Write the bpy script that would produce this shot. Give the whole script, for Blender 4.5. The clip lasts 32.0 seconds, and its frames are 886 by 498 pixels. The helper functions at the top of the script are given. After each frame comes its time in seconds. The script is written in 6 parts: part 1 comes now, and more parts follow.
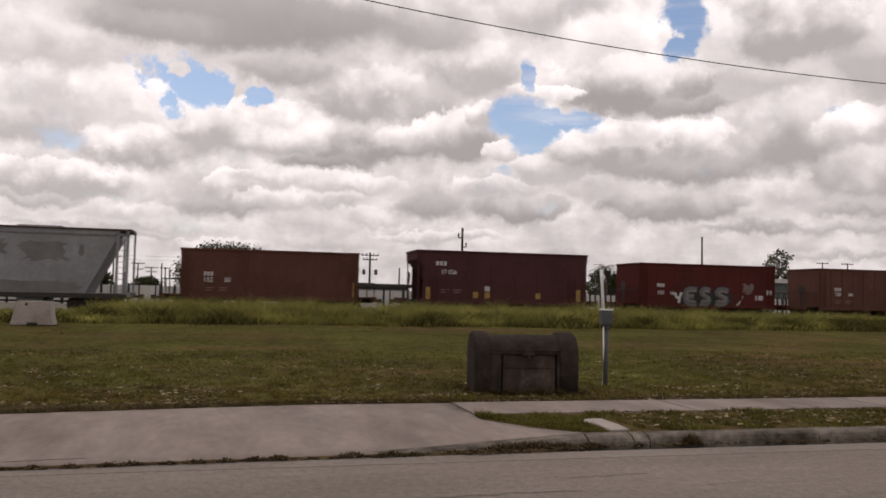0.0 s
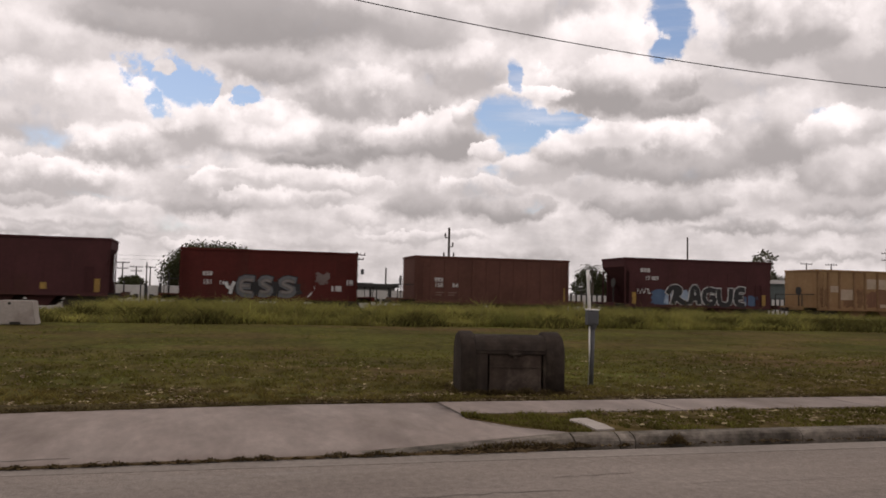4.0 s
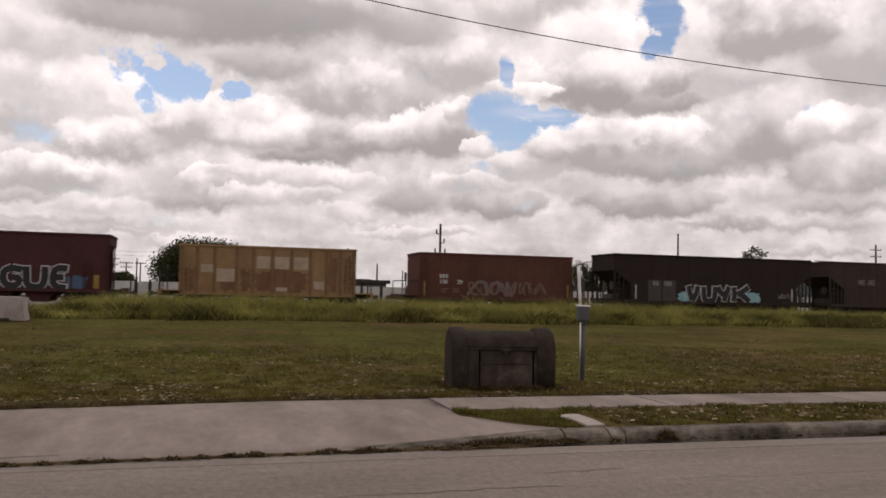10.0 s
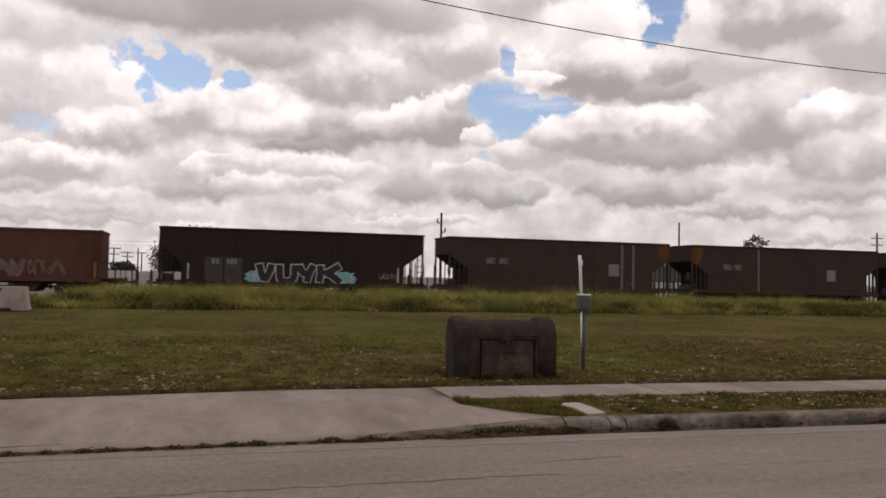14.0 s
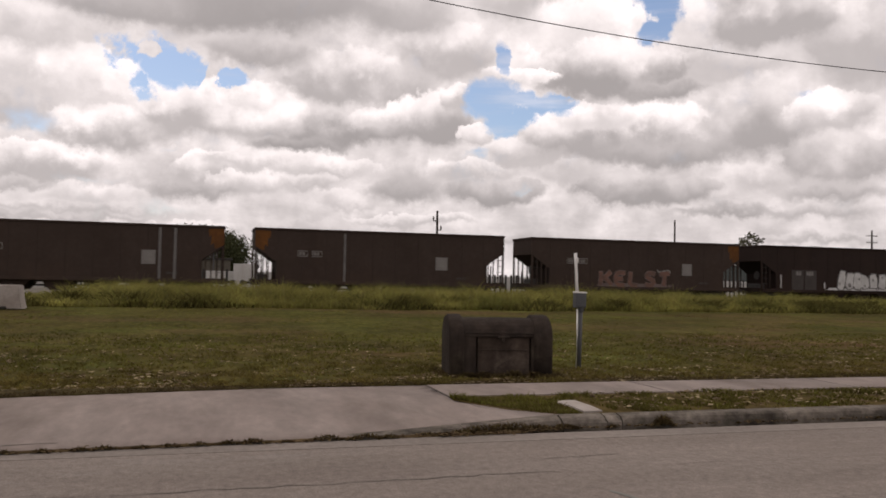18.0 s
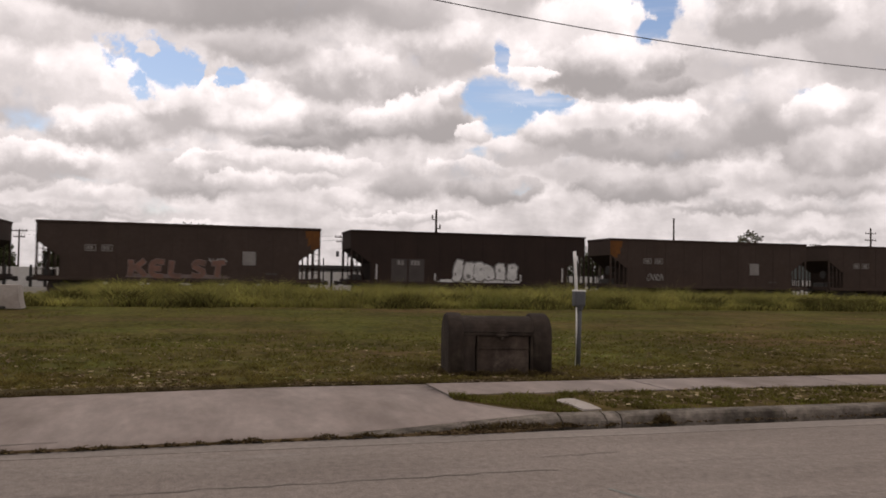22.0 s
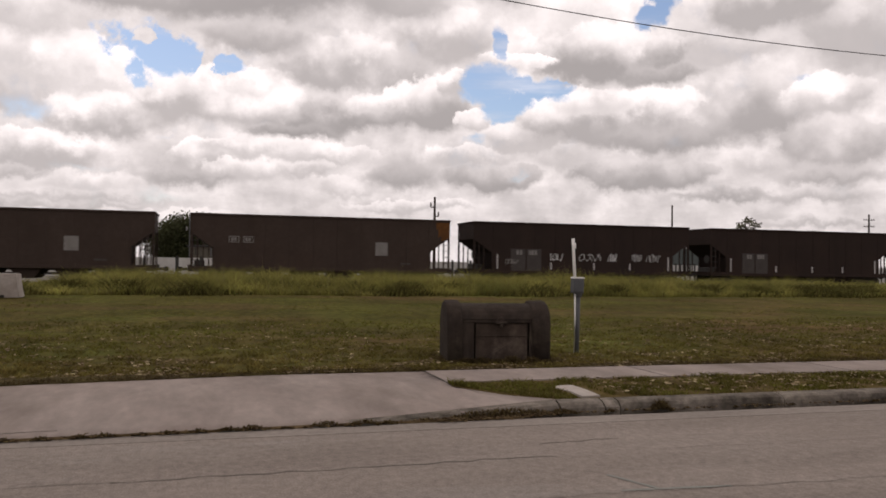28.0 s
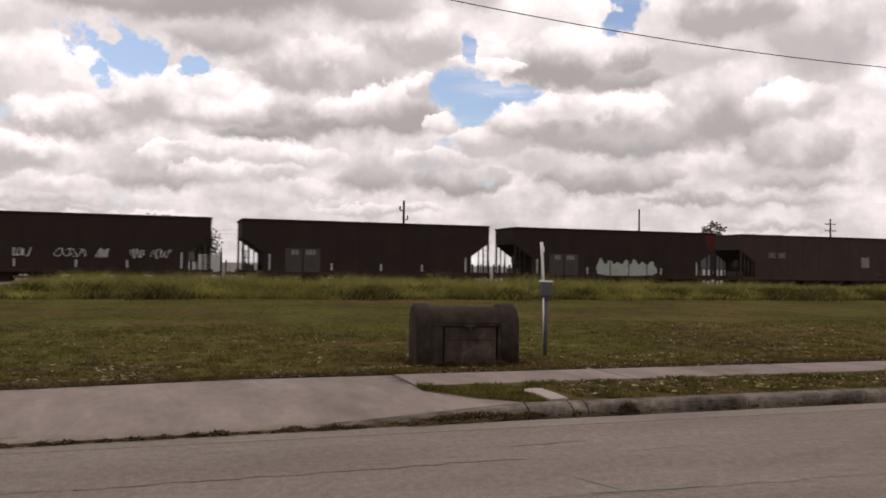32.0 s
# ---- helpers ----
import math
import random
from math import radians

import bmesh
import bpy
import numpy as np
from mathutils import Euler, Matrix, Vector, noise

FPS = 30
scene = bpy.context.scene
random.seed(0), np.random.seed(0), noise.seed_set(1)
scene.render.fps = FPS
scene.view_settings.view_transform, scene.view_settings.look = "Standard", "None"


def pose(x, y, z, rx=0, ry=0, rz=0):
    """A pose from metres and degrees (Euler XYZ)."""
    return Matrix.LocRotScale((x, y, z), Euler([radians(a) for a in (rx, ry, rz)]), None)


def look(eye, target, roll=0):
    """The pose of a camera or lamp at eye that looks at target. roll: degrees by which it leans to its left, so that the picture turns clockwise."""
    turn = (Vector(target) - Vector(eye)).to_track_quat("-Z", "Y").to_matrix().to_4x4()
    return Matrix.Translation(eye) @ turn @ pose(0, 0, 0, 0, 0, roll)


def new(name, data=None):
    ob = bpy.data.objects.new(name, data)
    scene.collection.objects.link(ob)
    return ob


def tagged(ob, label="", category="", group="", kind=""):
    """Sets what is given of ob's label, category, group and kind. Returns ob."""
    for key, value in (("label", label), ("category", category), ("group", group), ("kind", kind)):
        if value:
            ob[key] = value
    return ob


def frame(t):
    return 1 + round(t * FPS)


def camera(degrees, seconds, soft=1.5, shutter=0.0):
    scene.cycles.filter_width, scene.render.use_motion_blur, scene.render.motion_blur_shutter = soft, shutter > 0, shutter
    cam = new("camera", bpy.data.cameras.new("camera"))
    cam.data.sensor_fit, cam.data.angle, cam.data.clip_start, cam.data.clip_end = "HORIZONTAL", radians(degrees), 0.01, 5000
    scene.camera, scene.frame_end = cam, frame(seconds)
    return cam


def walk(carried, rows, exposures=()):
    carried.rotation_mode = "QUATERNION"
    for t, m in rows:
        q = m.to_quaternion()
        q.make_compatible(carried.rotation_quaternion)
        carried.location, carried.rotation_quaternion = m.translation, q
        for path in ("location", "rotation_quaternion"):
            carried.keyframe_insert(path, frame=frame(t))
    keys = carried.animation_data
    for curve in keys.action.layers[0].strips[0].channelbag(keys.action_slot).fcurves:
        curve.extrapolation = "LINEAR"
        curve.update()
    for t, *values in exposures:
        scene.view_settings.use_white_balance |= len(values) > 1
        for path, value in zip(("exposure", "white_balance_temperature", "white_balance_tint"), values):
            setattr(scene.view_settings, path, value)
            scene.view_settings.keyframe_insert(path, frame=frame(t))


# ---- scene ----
# The world: x runs along the railway and the street, y across them, z up; the street is at z = 0.
EYE = (0.0, 0.0, 1.65)
cam = camera(56.8, 32.0, soft=1.7, shutter=0.4)
# seconds, heading right of +y, pitch, roll (degrees)
PATH = [
    (0.0, 14.225, 3.313, 1.161),
    (0.5, 14.226, 3.395, 1.226),
    (1.0, 14.218, 3.404, 1.142),
    (1.5, 14.203, 3.156, 1.105),
    (2.0, 14.883, 3.217, 1.198),
    (2.5, 14.873, 3.130, 1.270),
    (3.0, 14.811, 3.190, 1.285),
    (3.5, 15.091, 3.344, 1.277),
    (5.5, 15.204, 2.968, 1.277),
    (6.0, 15.026, 2.835, 1.261),
    (6.5, 15.142, 3.042, 1.195),
    (7.0, 15.072, 2.981, 1.192),
    (7.5, 14.991, 3.026, 1.250),
    (8.0, 15.005, 3.107, 1.245),
    (8.5, 15.066, 3.153, 1.211),
    (9.0, 15.155, 3.115, 1.208),
    (9.5, 15.463, 3.107, 1.234),
    (10.0, 15.772, 3.063, 1.250),
    (10.5, 15.939, 3.051, 1.217),
    (11.0, 15.928, 2.955, 1.182),
    (11.5, 15.552, 2.719, 1.201),
    (12.0, 15.423, 2.394, 1.221),
    (12.5, 15.595, 2.352, 1.187),
    (13.0, 15.595, 2.282, 1.155),
    (13.5, 15.762, 2.304, 1.156),
    (14.0, 15.719, 2.308, 1.152),
    (14.5, 15.804, 2.391, 1.142),
    (16.5, 15.931, 2.298, 1.146),
    (17.0, 15.974, 2.287, 1.125),
    (17.5, 16.019, 2.228, 1.088),
    (18.0, 16.006, 2.164, 1.085),
    (18.5, 15.841, 2.062, 1.035),
    (19.0, 15.753, 1.995, 0.951),
    (19.5, 16.031, 2.077, 0.900),
    (20.0, 15.990, 2.202, 0.866),
    (20.5, 15.972, 2.198, 0.858),
    (21.0, 15.966, 2.193, 0.872),
    (21.5, 15.976, 2.173, 0.897),
    (22.0, 16.071, 2.074, 0.943),
    (22.5, 16.734, 1.669, 0.955),
    (23.0, 16.542, 1.436, 0.891),
    (23.5, 16.446, 1.424, 0.831),
    (24.0, 16.553, 1.445, 0.828),
    (24.5, 16.447, 1.452, 0.856),
    (25.0, 16.350, 1.452, 0.865),
    (25.5, 16.349, 1.471, 0.813),
    (27.5, 16.186, 1.274, 0.769),
    (28.0, 16.186, 1.201, 0.781),
    (28.5, 16.180, 1.126, 0.768),
    (29.0, 16.191, 1.116, 0.694),
    (29.5, 16.199, 1.182, 0.642),
    (30.0, 16.225, 1.237, 0.655),
    (30.5, 16.261, 1.264, 0.661),
    (31.0, 16.398, 1.316, 0.688),
    (31.5, 17.286, 1.434, 0.774),
    (32.0, 18.345, 1.476, 0.779),
]


def aim(yaw, pitch, roll):
    y, p = radians(yaw), radians(pitch)
    way = Vector((math.sin(y) * math.cos(p), math.cos(y) * math.cos(p), math.sin(p)))
    return look(EYE, Vector(EYE) + way * 50, roll)


walk(cam, [(t, aim(y, p, r)) for t, y, p, r in PATH], [(0, 0.0, 6850, 16), (10, 0.01, 6850, 16), (18, 0.05, 6850, 16), (32, 0.10, 6850, 16)])

# ---------------------------------------------------------------- world and sun
SUN_EL, SUN_AZ = radians(58), radians(-28)   # azimuth to the right of +y
world = bpy.data.worlds.new("sky")
scene.world = world
world.use_nodes = True
wn, wl = world.node_tree.nodes, world.node_tree.links
wn.clear()


def wnode(kind, **sets):
    nd = wn.new(kind)
    for k, v in sets.items():
        nd.inputs[k.replace("_", " ")].default_value = v
    return nd


def wmath(op, a, b=None, c=None, clamp=False):
    nd = wn.new("ShaderNodeMath")
    nd.operation, nd.use_clamp = op, clamp
    for i, v in enumerate((a, b, c)):
        if v is None:
            continue
        if isinstance(v, (int, float)):
            nd.inputs[i].default_value = v
        else:
            wl.new(v, nd.inputs[i])
    return nd.outputs[0]


def wvec(op, a, b):
    nd = wn.new("ShaderNodeVectorMath")
    nd.operation = op
    for i, v in enumerate((a, b)):
        if isinstance(v, tuple):
            nd.inputs[i].default_value = v
        else:
            wl.new(v, nd.inputs[i])
    return nd.outputs[0]


def wramp(fac, lo, hi, smooth=True):
    nd = wn.new("ShaderNodeMapRange")
    nd.interpolation_type = "SMOOTHSTEP" if smooth else "LINEAR"
    wl.new(fac, nd.inputs[0])
    nd.inputs[1].default_value, nd.inputs[2].default_value = lo, hi
    return nd.outputs[0]


def wmix(fac, a, b):
    nd = wn.new("ShaderNodeMix")
    nd.data_type = "RGBA"
    for sock, v in ((nd.inputs[0], fac), (nd.inputs[6], a), (nd.inputs[7], b)):
        if isinstance(v, (int, float, tuple)):
            sock.default_value = v
        else:
            wl.new(v, sock)
    return nd.outputs[2]


direction = wn.new("ShaderNodeTexCoord").outputs["Generated"]
sep = wn.new("ShaderNodeSeparateXYZ")
wl.new(direction, sep.inputs[0])
dx, dy, dz = sep.outputs
azimuth = wmath("MULTIPLY", wmath("ARCTAN2", dx, dy), 57.2958)
elevation = wmath("MULTIPLY", wmath("ARCSINE", dz), 57.2958)
plane = wn.new("ShaderNodeCombineXYZ")
wl.new(azimuth, plane.inputs[0])
wl.new(elevation, plane.inputs[1])
plane = plane.outputs[0]
# coordinates on a high flat cloud deck, so that the clouds shrink towards the horizon
high = wmath("ADD", wmath("MAXIMUM", dz, 0.0), 0.3)
deck = wn.new("ShaderNodeCombineXYZ")
wl.new(wmath("DIVIDE", dx, high), deck.inputs[0])
wl.new(wmath("DIVIDE", dy, high), deck.inputs[1])
deck = deck.outputs[0]


def wnoise(vec, scale, detail=8.0, rough=0.55, warp=0.0):
    nd = wnode("ShaderNodeTexNoise", Scale=scale, Detail=detail, Roughness=rough, Distortion=warp)
    wl.new(vec, nd.inputs["Vector"])
    return nd


# ragged, billowing edges: the layout is bent by noise before the clouds are laid out
bend = wvec("SUBTRACT", wnoise(direction, 8.0, 5.0, 0.55).outputs["Color"], (0.5, 0.5, 0.5))
crumple = wvec("SUBTRACT", wnoise(direction, 34.0, 7.0, 0.6).outputs["Color"], (0.5, 0.5, 0.5))
laid = wvec("ADD", plane, wvec("ADD", wvec("MULTIPLY", bend, (2.4, 1.7, 0.0)), wvec("MULTIPLY", crumple, (2.4, 2.0, 0.0))))


def wlumps(scale):
    nd = wn.new("ShaderNodeTexVoronoi")
    nd.feature = "SMOOTH_F1"
    nd.inputs["Scale"].default_value, nd.inputs["Smoothness"].default_value = scale, 0.6
    wl.new(wvec("ADD", direction, wvec("MULTIPLY", crumple, (0.05, 0.05, 0.05))), nd.inputs["Vector"])
    return nd.outputs["Distance"]


billow = wnoise(deck, 3.6, 9.0, 0.6, 0.2).outputs["Fac"]
puffs = wnoise(direction, 22.0, 9.0, 0.62, 0.1).outputs["Fac"]
lumps = wmath("ADD", wmath("MULTIPLY", wlumps(15.0), 0.65), wmath("MULTIPLY", wlumps(42.0), 0.35))
rim = wmath("ADD", wmath("MULTIPLY", wmath("SUBTRACT", puffs, 0.5), 0.8), wmath("MULTIPLY", wmath("SUBTRACT", 0.42, lumps), 0.5))
soft = wnoise(direction, 13.0, 5.0, 0.5, 0.1).outputs["Fac"]
relief = wmath("ADD", wmath("MULTIPLY", wmath("SUBTRACT", soft, 0.5), 1.5), wmath("MULTIPLY", wmath("SUBTRACT", 0.42, lumps), 0.85))
# a bright broken layer lies behind all
value = wmath("ADD", wmath("MULTIPLY", wmath("SUBTRACT", billow, 0.5), 0.7), wmath("ADD", wmath("MULTIPLY", relief, 0.34), 0.76))
value = wmath("MINIMUM", wmath("MAXIMUM", value, 0.42), 0.98)


def after(previous, vec):
    """The same vector, worked out after the previous cloud, which keeps the shader's memory small."""
    nd = wn.new("ShaderNodeVectorMath")
    nd.operation = "MULTIPLY_ADD"
    wl.new(previous, nd.inputs[0])
    nd.inputs[1].default_value = (1e-5, 1e-5, 0)
    wl.new(vec, nd.inputs[2])
    return nd.outputs[0]


def cumulus(az, el, w, h, low, high):
    """One cloud: azimuth and elevation of its middle, half width and half height in degrees, brightness of base and top."""
    global value
    mp = wn.new("ShaderNodeMapping")
    mp.vector_type = "TEXTURE"
    mp.inputs["Location"].default_value = (az, el, 0)
    mp.inputs["Scale"].default_value = (w * 1.18, h * 1.18, 1)
    wl.new(after(value, laid), mp.inputs["Vector"])
    gr = wn.new("ShaderNodeTexGradient")
    gr.gradient_type = "SPHERICAL"
    wl.new(mp.outputs[0], gr.inputs[0])
    up = wn.new("ShaderNodeSeparateXYZ")
    wl.new(mp.outputs[0], up.inputs[0])
    flat = high - low < 0.3
    mk = wn.new("ShaderNodeMapRange")
    mk.interpolation_type = "SMOOTHSTEP"
    wl.new(wmath("ADD", gr.outputs["Fac"], wmath("MULTIPLY", rim, 0.25 if flat else 0.6)), mk.inputs[0])
    mk.inputs[1].default_value = 0.04 if flat else 0.10
    # crisp tops, soft bases
    below = wmath("MAXIMUM", wmath("SUBTRACT", 0.15, up.outputs[1]), 0.0)
    wl.new(wmath("MULTIPLY_ADD", below, 0.5, 0.5 if flat else 0.24), mk.inputs[2])
    mask = mk.outputs[0]
    shade = wmath("ADD", up.outputs[1], wmath("MULTIPLY", relief, 0.4 if flat else 1.15))
    ramp = wn.new("ShaderNodeMapRange")
    ramp.interpolation_type = "SMOOTHSTEP"
    wl.new(shade, ramp.inputs[0])
    ramp.inputs[1].default_value, ramp.inputs[2].default_value = -0.45, 0.75
    ramp.inputs[3].default_value, ramp.inputs[4].default_value = low, high
    value = wmath("MULTIPLY_ADD", mask, wmath("SUBTRACT", ramp.outputs[0], value), value)


open_sky = None
torn = wvec("ADD", plane, wvec("ADD", wvec("MULTIPLY", crumple, (2.6, 2.2, 0.0)), wvec("MULTIPLY", bend, (0.8, 0.6, 0.0))))


def gap(az, el, w, h, rot, amount):
    """A hole through which the blue shows."""
    global open_sky
    mp = wn.new("ShaderNodeMapping")
    mp.vector_type = "TEXTURE"
    mp.inputs["Location"].default_value = (az, el, 0)
    mp.inputs["Rotation"].default_value = (0, 0, radians(rot))
    mp.inputs["Scale"].default_value = (w * 1.25, h * 1.25, 1)
    wl.new(after(value if open_sky is None else open_sky, torn), mp.inputs["Vector"])
    gr = wn.new("ShaderNodeTexGradient")
    gr.gradient_type = "SPHERICAL"
    wl.new(mp.outputs[0], gr.inputs[0])
    g = wmath("MULTIPLY", gr.outputs["Fac"], amount)
    if amount < 0:
        # a white puff before the blue
        open_sky = wmath("ADD", open_sky, g)
    else:
        open_sky = g if open_sky is None else wmath("MAXIMUM", open_sky, g)


# small far clouds in a broken belt above the horizon
belt = random.Random(12)
for i in range(9):
    cumulus(-18 + 70 * (i + belt.uniform(0, 0.9)) / 9, belt.uniform(2.0, 4.2), belt.uniform(3.2, 6.0), belt.uniform(0.5, 0.9), belt.uniform(0.5, 0.6) - 0.04 * (i > 4), belt.uniform(0.78, 0.92) - 0.1 * (i > 4))
# cloud by cloud
cumulus(-9.6, 5.2, 7.51, 0.71, 0.74, 1.00)
cumulus(-8.6, 4.2, 8.69, 0.47, 0.58, 0.80)
cumulus(-11.0, 6.8, 5.33, 1.50, 0.50, 1.00)
cumulus(-12.5, 5.6, 3.56, 0.55, 0.50, 0.65)
cumulus(-0.9, 5.7, 3.75, 0.87, 0.42, 0.62)
cumulus(0.2, 6.9, 3.36, 1.42, 0.50, 0.97)
cumulus(2.2, 6.3, 2.57, 0.95, 0.58, 0.95)
cumulus(6.3, 6.5, 2.37, 1.03, 0.55, 0.92)
cumulus(9.4, 5.4, 2.17, 0.95, 0.62, 0.95)
cumulus(13.3, 6.2, 3.16, 1.50, 0.38, 0.60)
cumulus(17.7, 7.4, 3.75, 1.03, 0.58, 0.94)
cumulus(19.3, 6.0, 3.95, 1.19, 0.38, 0.70)
cumulus(25.5, 7.3, 3.56, 1.26, 0.58, 0.90)
cumulus(29.7, 6.2, 4.94, 1.26, 0.38, 0.68)
cumulus(37.2, 6.9, 3.16, 1.34, 0.55, 0.85)
cumulus(41.5, 6.0, 3.75, 1.03, 0.42, 0.70)
cumulus(40.8, 4.7, 4.35, 0.63, 0.50, 0.72)
cumulus(34.8, 4.8, 3.56, 0.55, 0.42, 0.66)
cumulus(6.2, 7.6, 7.11, 0.87, 0.58, 0.90)
cumulus(41.5, 7.9, 3.75, 1.90, 0.42, 0.75)
cumulus(7.7, 10.4, 8.10, 1.82, 0.34, 0.80)
cumulus(5.4, 9.0, 4.35, 0.63, 0.33, 0.42)
cumulus(11.2, 11.1, 2.17, 0.79, 0.60, 0.95)
cumulus(-6.9, 9.4, 3.75, 1.82, 0.44, 1.00)
cumulus(0.8, 10.8, 5.93, 2.37, 0.46, 1.00)
cumulus(-1.9, 11.8, 2.77, 1.34, 0.72, 1.00)
cumulus(2.6, 12.1, 2.17, 1.26, 0.70, 1.00)
cumulus(-12.7, 10.1, 3.75, 1.50, 0.50, 0.82)
cumulus(-9.9, 12.3, 6.52, 2.17, 0.66, 1.00)
cumulus(-5.8, 12.8, 1.82, 1.11, 0.80, 1.00)
cumulus(-12.0, 15.1, 5.93, 2.17, 0.56, 0.86)
cumulus(8.4, 13.5, 5.93, 2.17, 0.42, 0.88)
cumulus(13.2, 13.2, 2.57, 1.82, 0.38, 0.66)
cumulus(21.6, 8.7, 3.36, 1.34, 0.55, 0.97)
cumulus(28.2, 9.9, 7.71, 2.53, 0.40, 0.97)
cumulus(25.9, 11.2, 2.85, 1.34, 0.68, 1.00)
cumulus(31.5, 8.6, 5.14, 1.03, 0.37, 0.52)
cumulus(37.0, 10.2, 4.15, 2.45, 0.38, 0.74)
cumulus(41.5, 10.8, 2.96, 1.58, 0.52, 1.00)
cumulus(34.8, 14.4, 4.94, 1.58, 0.54, 0.88)
cumulus(43.0, 14.7, 3.36, 3.36, 0.46, 0.82)
cumulus(15.2, 10.9, 3.00, 2.29, 0.36, 0.90)
cumulus(18.1, 9.9, 1.34, 1.03, 0.55, 0.98)
cumulus(16.7, 12.4, 1.34, 1.03, 0.50, 0.95)
cumulus(16.3, 15.4, 3.87, 2.29, 0.46, 0.92)
cumulus(21.8, 19.1, 5.33, 1.90, 0.50, 0.84)
cumulus(25.9, 17.7, 4.82, 2.13, 0.72, 1.00)
cumulus(29.2, 17.5, 1.42, 1.26, 0.74, 1.00)
cumulus(27.0, 14.3, 5.61, 2.37, 0.34, 0.88)
cumulus(30.8, 13.0, 3.24, 0.79, 0.34, 0.48)
cumulus(37.0, 17.4, 5.93, 3.08, 0.40, 0.95)
cumulus(32.8, 17.3, 1.66, 2.45, 0.72, 1.00)
cumulus(21.1, 14.1, 2.85, 0.79, 0.70, 1.00)
cumulus(13.1, 17.8, 4.35, 2.37, 0.42, 0.62)
cumulus(0.9, 17.9, 13.44, 2.92, 0.33, 0.42)
cumulus(2.9, 14.9, 4.54, 1.42, 0.38, 0.58)
cumulus(-5.7, 17.2, 5.53, 1.34, 0.36, 0.46)
gap(19.6, 12.4, 2.17, 1.34, 0, 1.00)
gap(22.0, 12.3, 2.69, 0.87, -6, 1.00)
gap(20.6, 11.0, 1.98, 1.11, 22, 1.00)
gap(24.0, 12.4, 1.34, 0.47, 0, 1.00)
gap(20.1, 15.3, 0.59, 1.11, 8, 1.00)
gap(30.8, 18.7, 1.42, 1.82, -8, 1.00)
gap(30.3, 17.0, 1.03, 0.95, 25, 1.00)
gap(-6.0, 14.3, 1.34, 1.03, -30, 1.00)
gap(-3.3, 13.7, 2.13, 1.34, -25, 1.00)
gap(-1.3, 13.4, 1.90, 0.95, -15, 1.00)
gap(-2.7, 14.5, 1.82, 0.71, -22, 1.00)
gap(-4.5, 12.2, 0.87, 1.03, 30, 1.00)
gap(1.1, 13.2, 1.19, 0.55, 0, 1.00)
gap(-4.1, 14.5, 0.79, 0.67, -30, -1.20)
gap(-0.1, 13.1, 0.51, 0.95, 10, -1.00)
gap(-10.7, 9.4, 2.45, 0.95, 0, 0.26)
gap(-2.5, 8.7, 1.66, 0.47, 20, 0.22)
gap(-2.7, 4.4, 2.37, 0.79, 0, 0.20)
gap(40.0, 12.2, 1.03, 0.36, 0, 0.24)
gap(21.6, 6.3, 1.34, 0.43, 0, 0.18)
gap(18.1, 8.7, 0.95, 0.40, 0, 0.22)
gap(-7.6, 6.1, 2.37, 0.36, 0, 0.16)

streaks = wnode("ShaderNodeTexNoise", Scale=1.0, Detail=6.0, Roughness=0.6)
wl.new(wvec("MULTIPLY", direction, (5.0, 5.0, 40.0)), streaks.inputs["Vector"])
open_sky = wramp(wmath("SUBTRACT", open_sky, wmath("MULTIPLY", rim, 0.5)), 0.06, 0.40)
open_sky = wmath("MULTIPLY", open_sky, wmath("SUBTRACT", 1.0, wmath("MULTIPLY", wramp(streaks.outputs["Fac"], 0.45, 0.8), 0.4)))
open_sky = wmath("MULTIPLY", open_sky, wmath("SUBTRACT", 1.0, wramp(puffs, 0.56, 0.68)))
# thicker air towards the horizon
fluff = wmath("ADD", wmath("MULTIPLY", wmath("SUBTRACT", puffs, 0.5), 0.42), wmath("MULTIPLY", wmath("SUBTRACT", 0.4, lumps), 0.22))
value = wmath("MULTIPLY_ADD", fluff, wramp(value, 0.36, 0.8), value)
value = wmath("MULTIPLY", value, wmath("MULTIPLY_ADD", wramp(elevation, 0.5, 13.0), 0.18, 0.82))
cloud_colour = wmix(value, (0.0, 0.0, 0.0, 1), (1.0, 0.968, 0.972, 1))
sky = wn.new("ShaderNodeTexSky")
sky.sky_type, sky.sun_disc = "NISHITA", False
sky.sun_elevation, sky.sun_rotation = SUN_EL, SUN_AZ
sky.ozone_density = 2.5
sky_bg = wn.new("ShaderNodeBackground")
sky_bg.inputs[1].default_value = 0.115
wl.new(sky.outputs[0], sky_bg.inputs[0])
cloud_bg = wn.new("ShaderNodeBackground")
cloud_bg.inputs[1].default_value = 1.1
wl.new(cloud_colour, cloud_bg.inputs[0])
cover = wn.new("ShaderNodeMixShader")
wl.new(open_sky, cover.inputs[0])
wl.new(cloud_bg.outputs[0], cover.inputs[1])
wl.new(sky_bg.outputs[0], cover.inputs[2])
wout = wn.new("ShaderNodeOutputWorld")
wl.new(cover.outputs[0], wout.inputs[0])

sun = new("sun", bpy.data.lights.new("sun", "SUN"))
sun.data.energy, sun.data.angle, sun.data.color = 0.5, radians(12), (1.0, 0.95, 0.87)
sun_way = Vector((math.sin(SUN_AZ) * math.cos(SUN_EL), math.cos(SUN_AZ) * math.cos(SUN_EL), math.sin(SUN_EL)))
sun.matrix_world = look(sun_way * 60, (0, 0, 0))


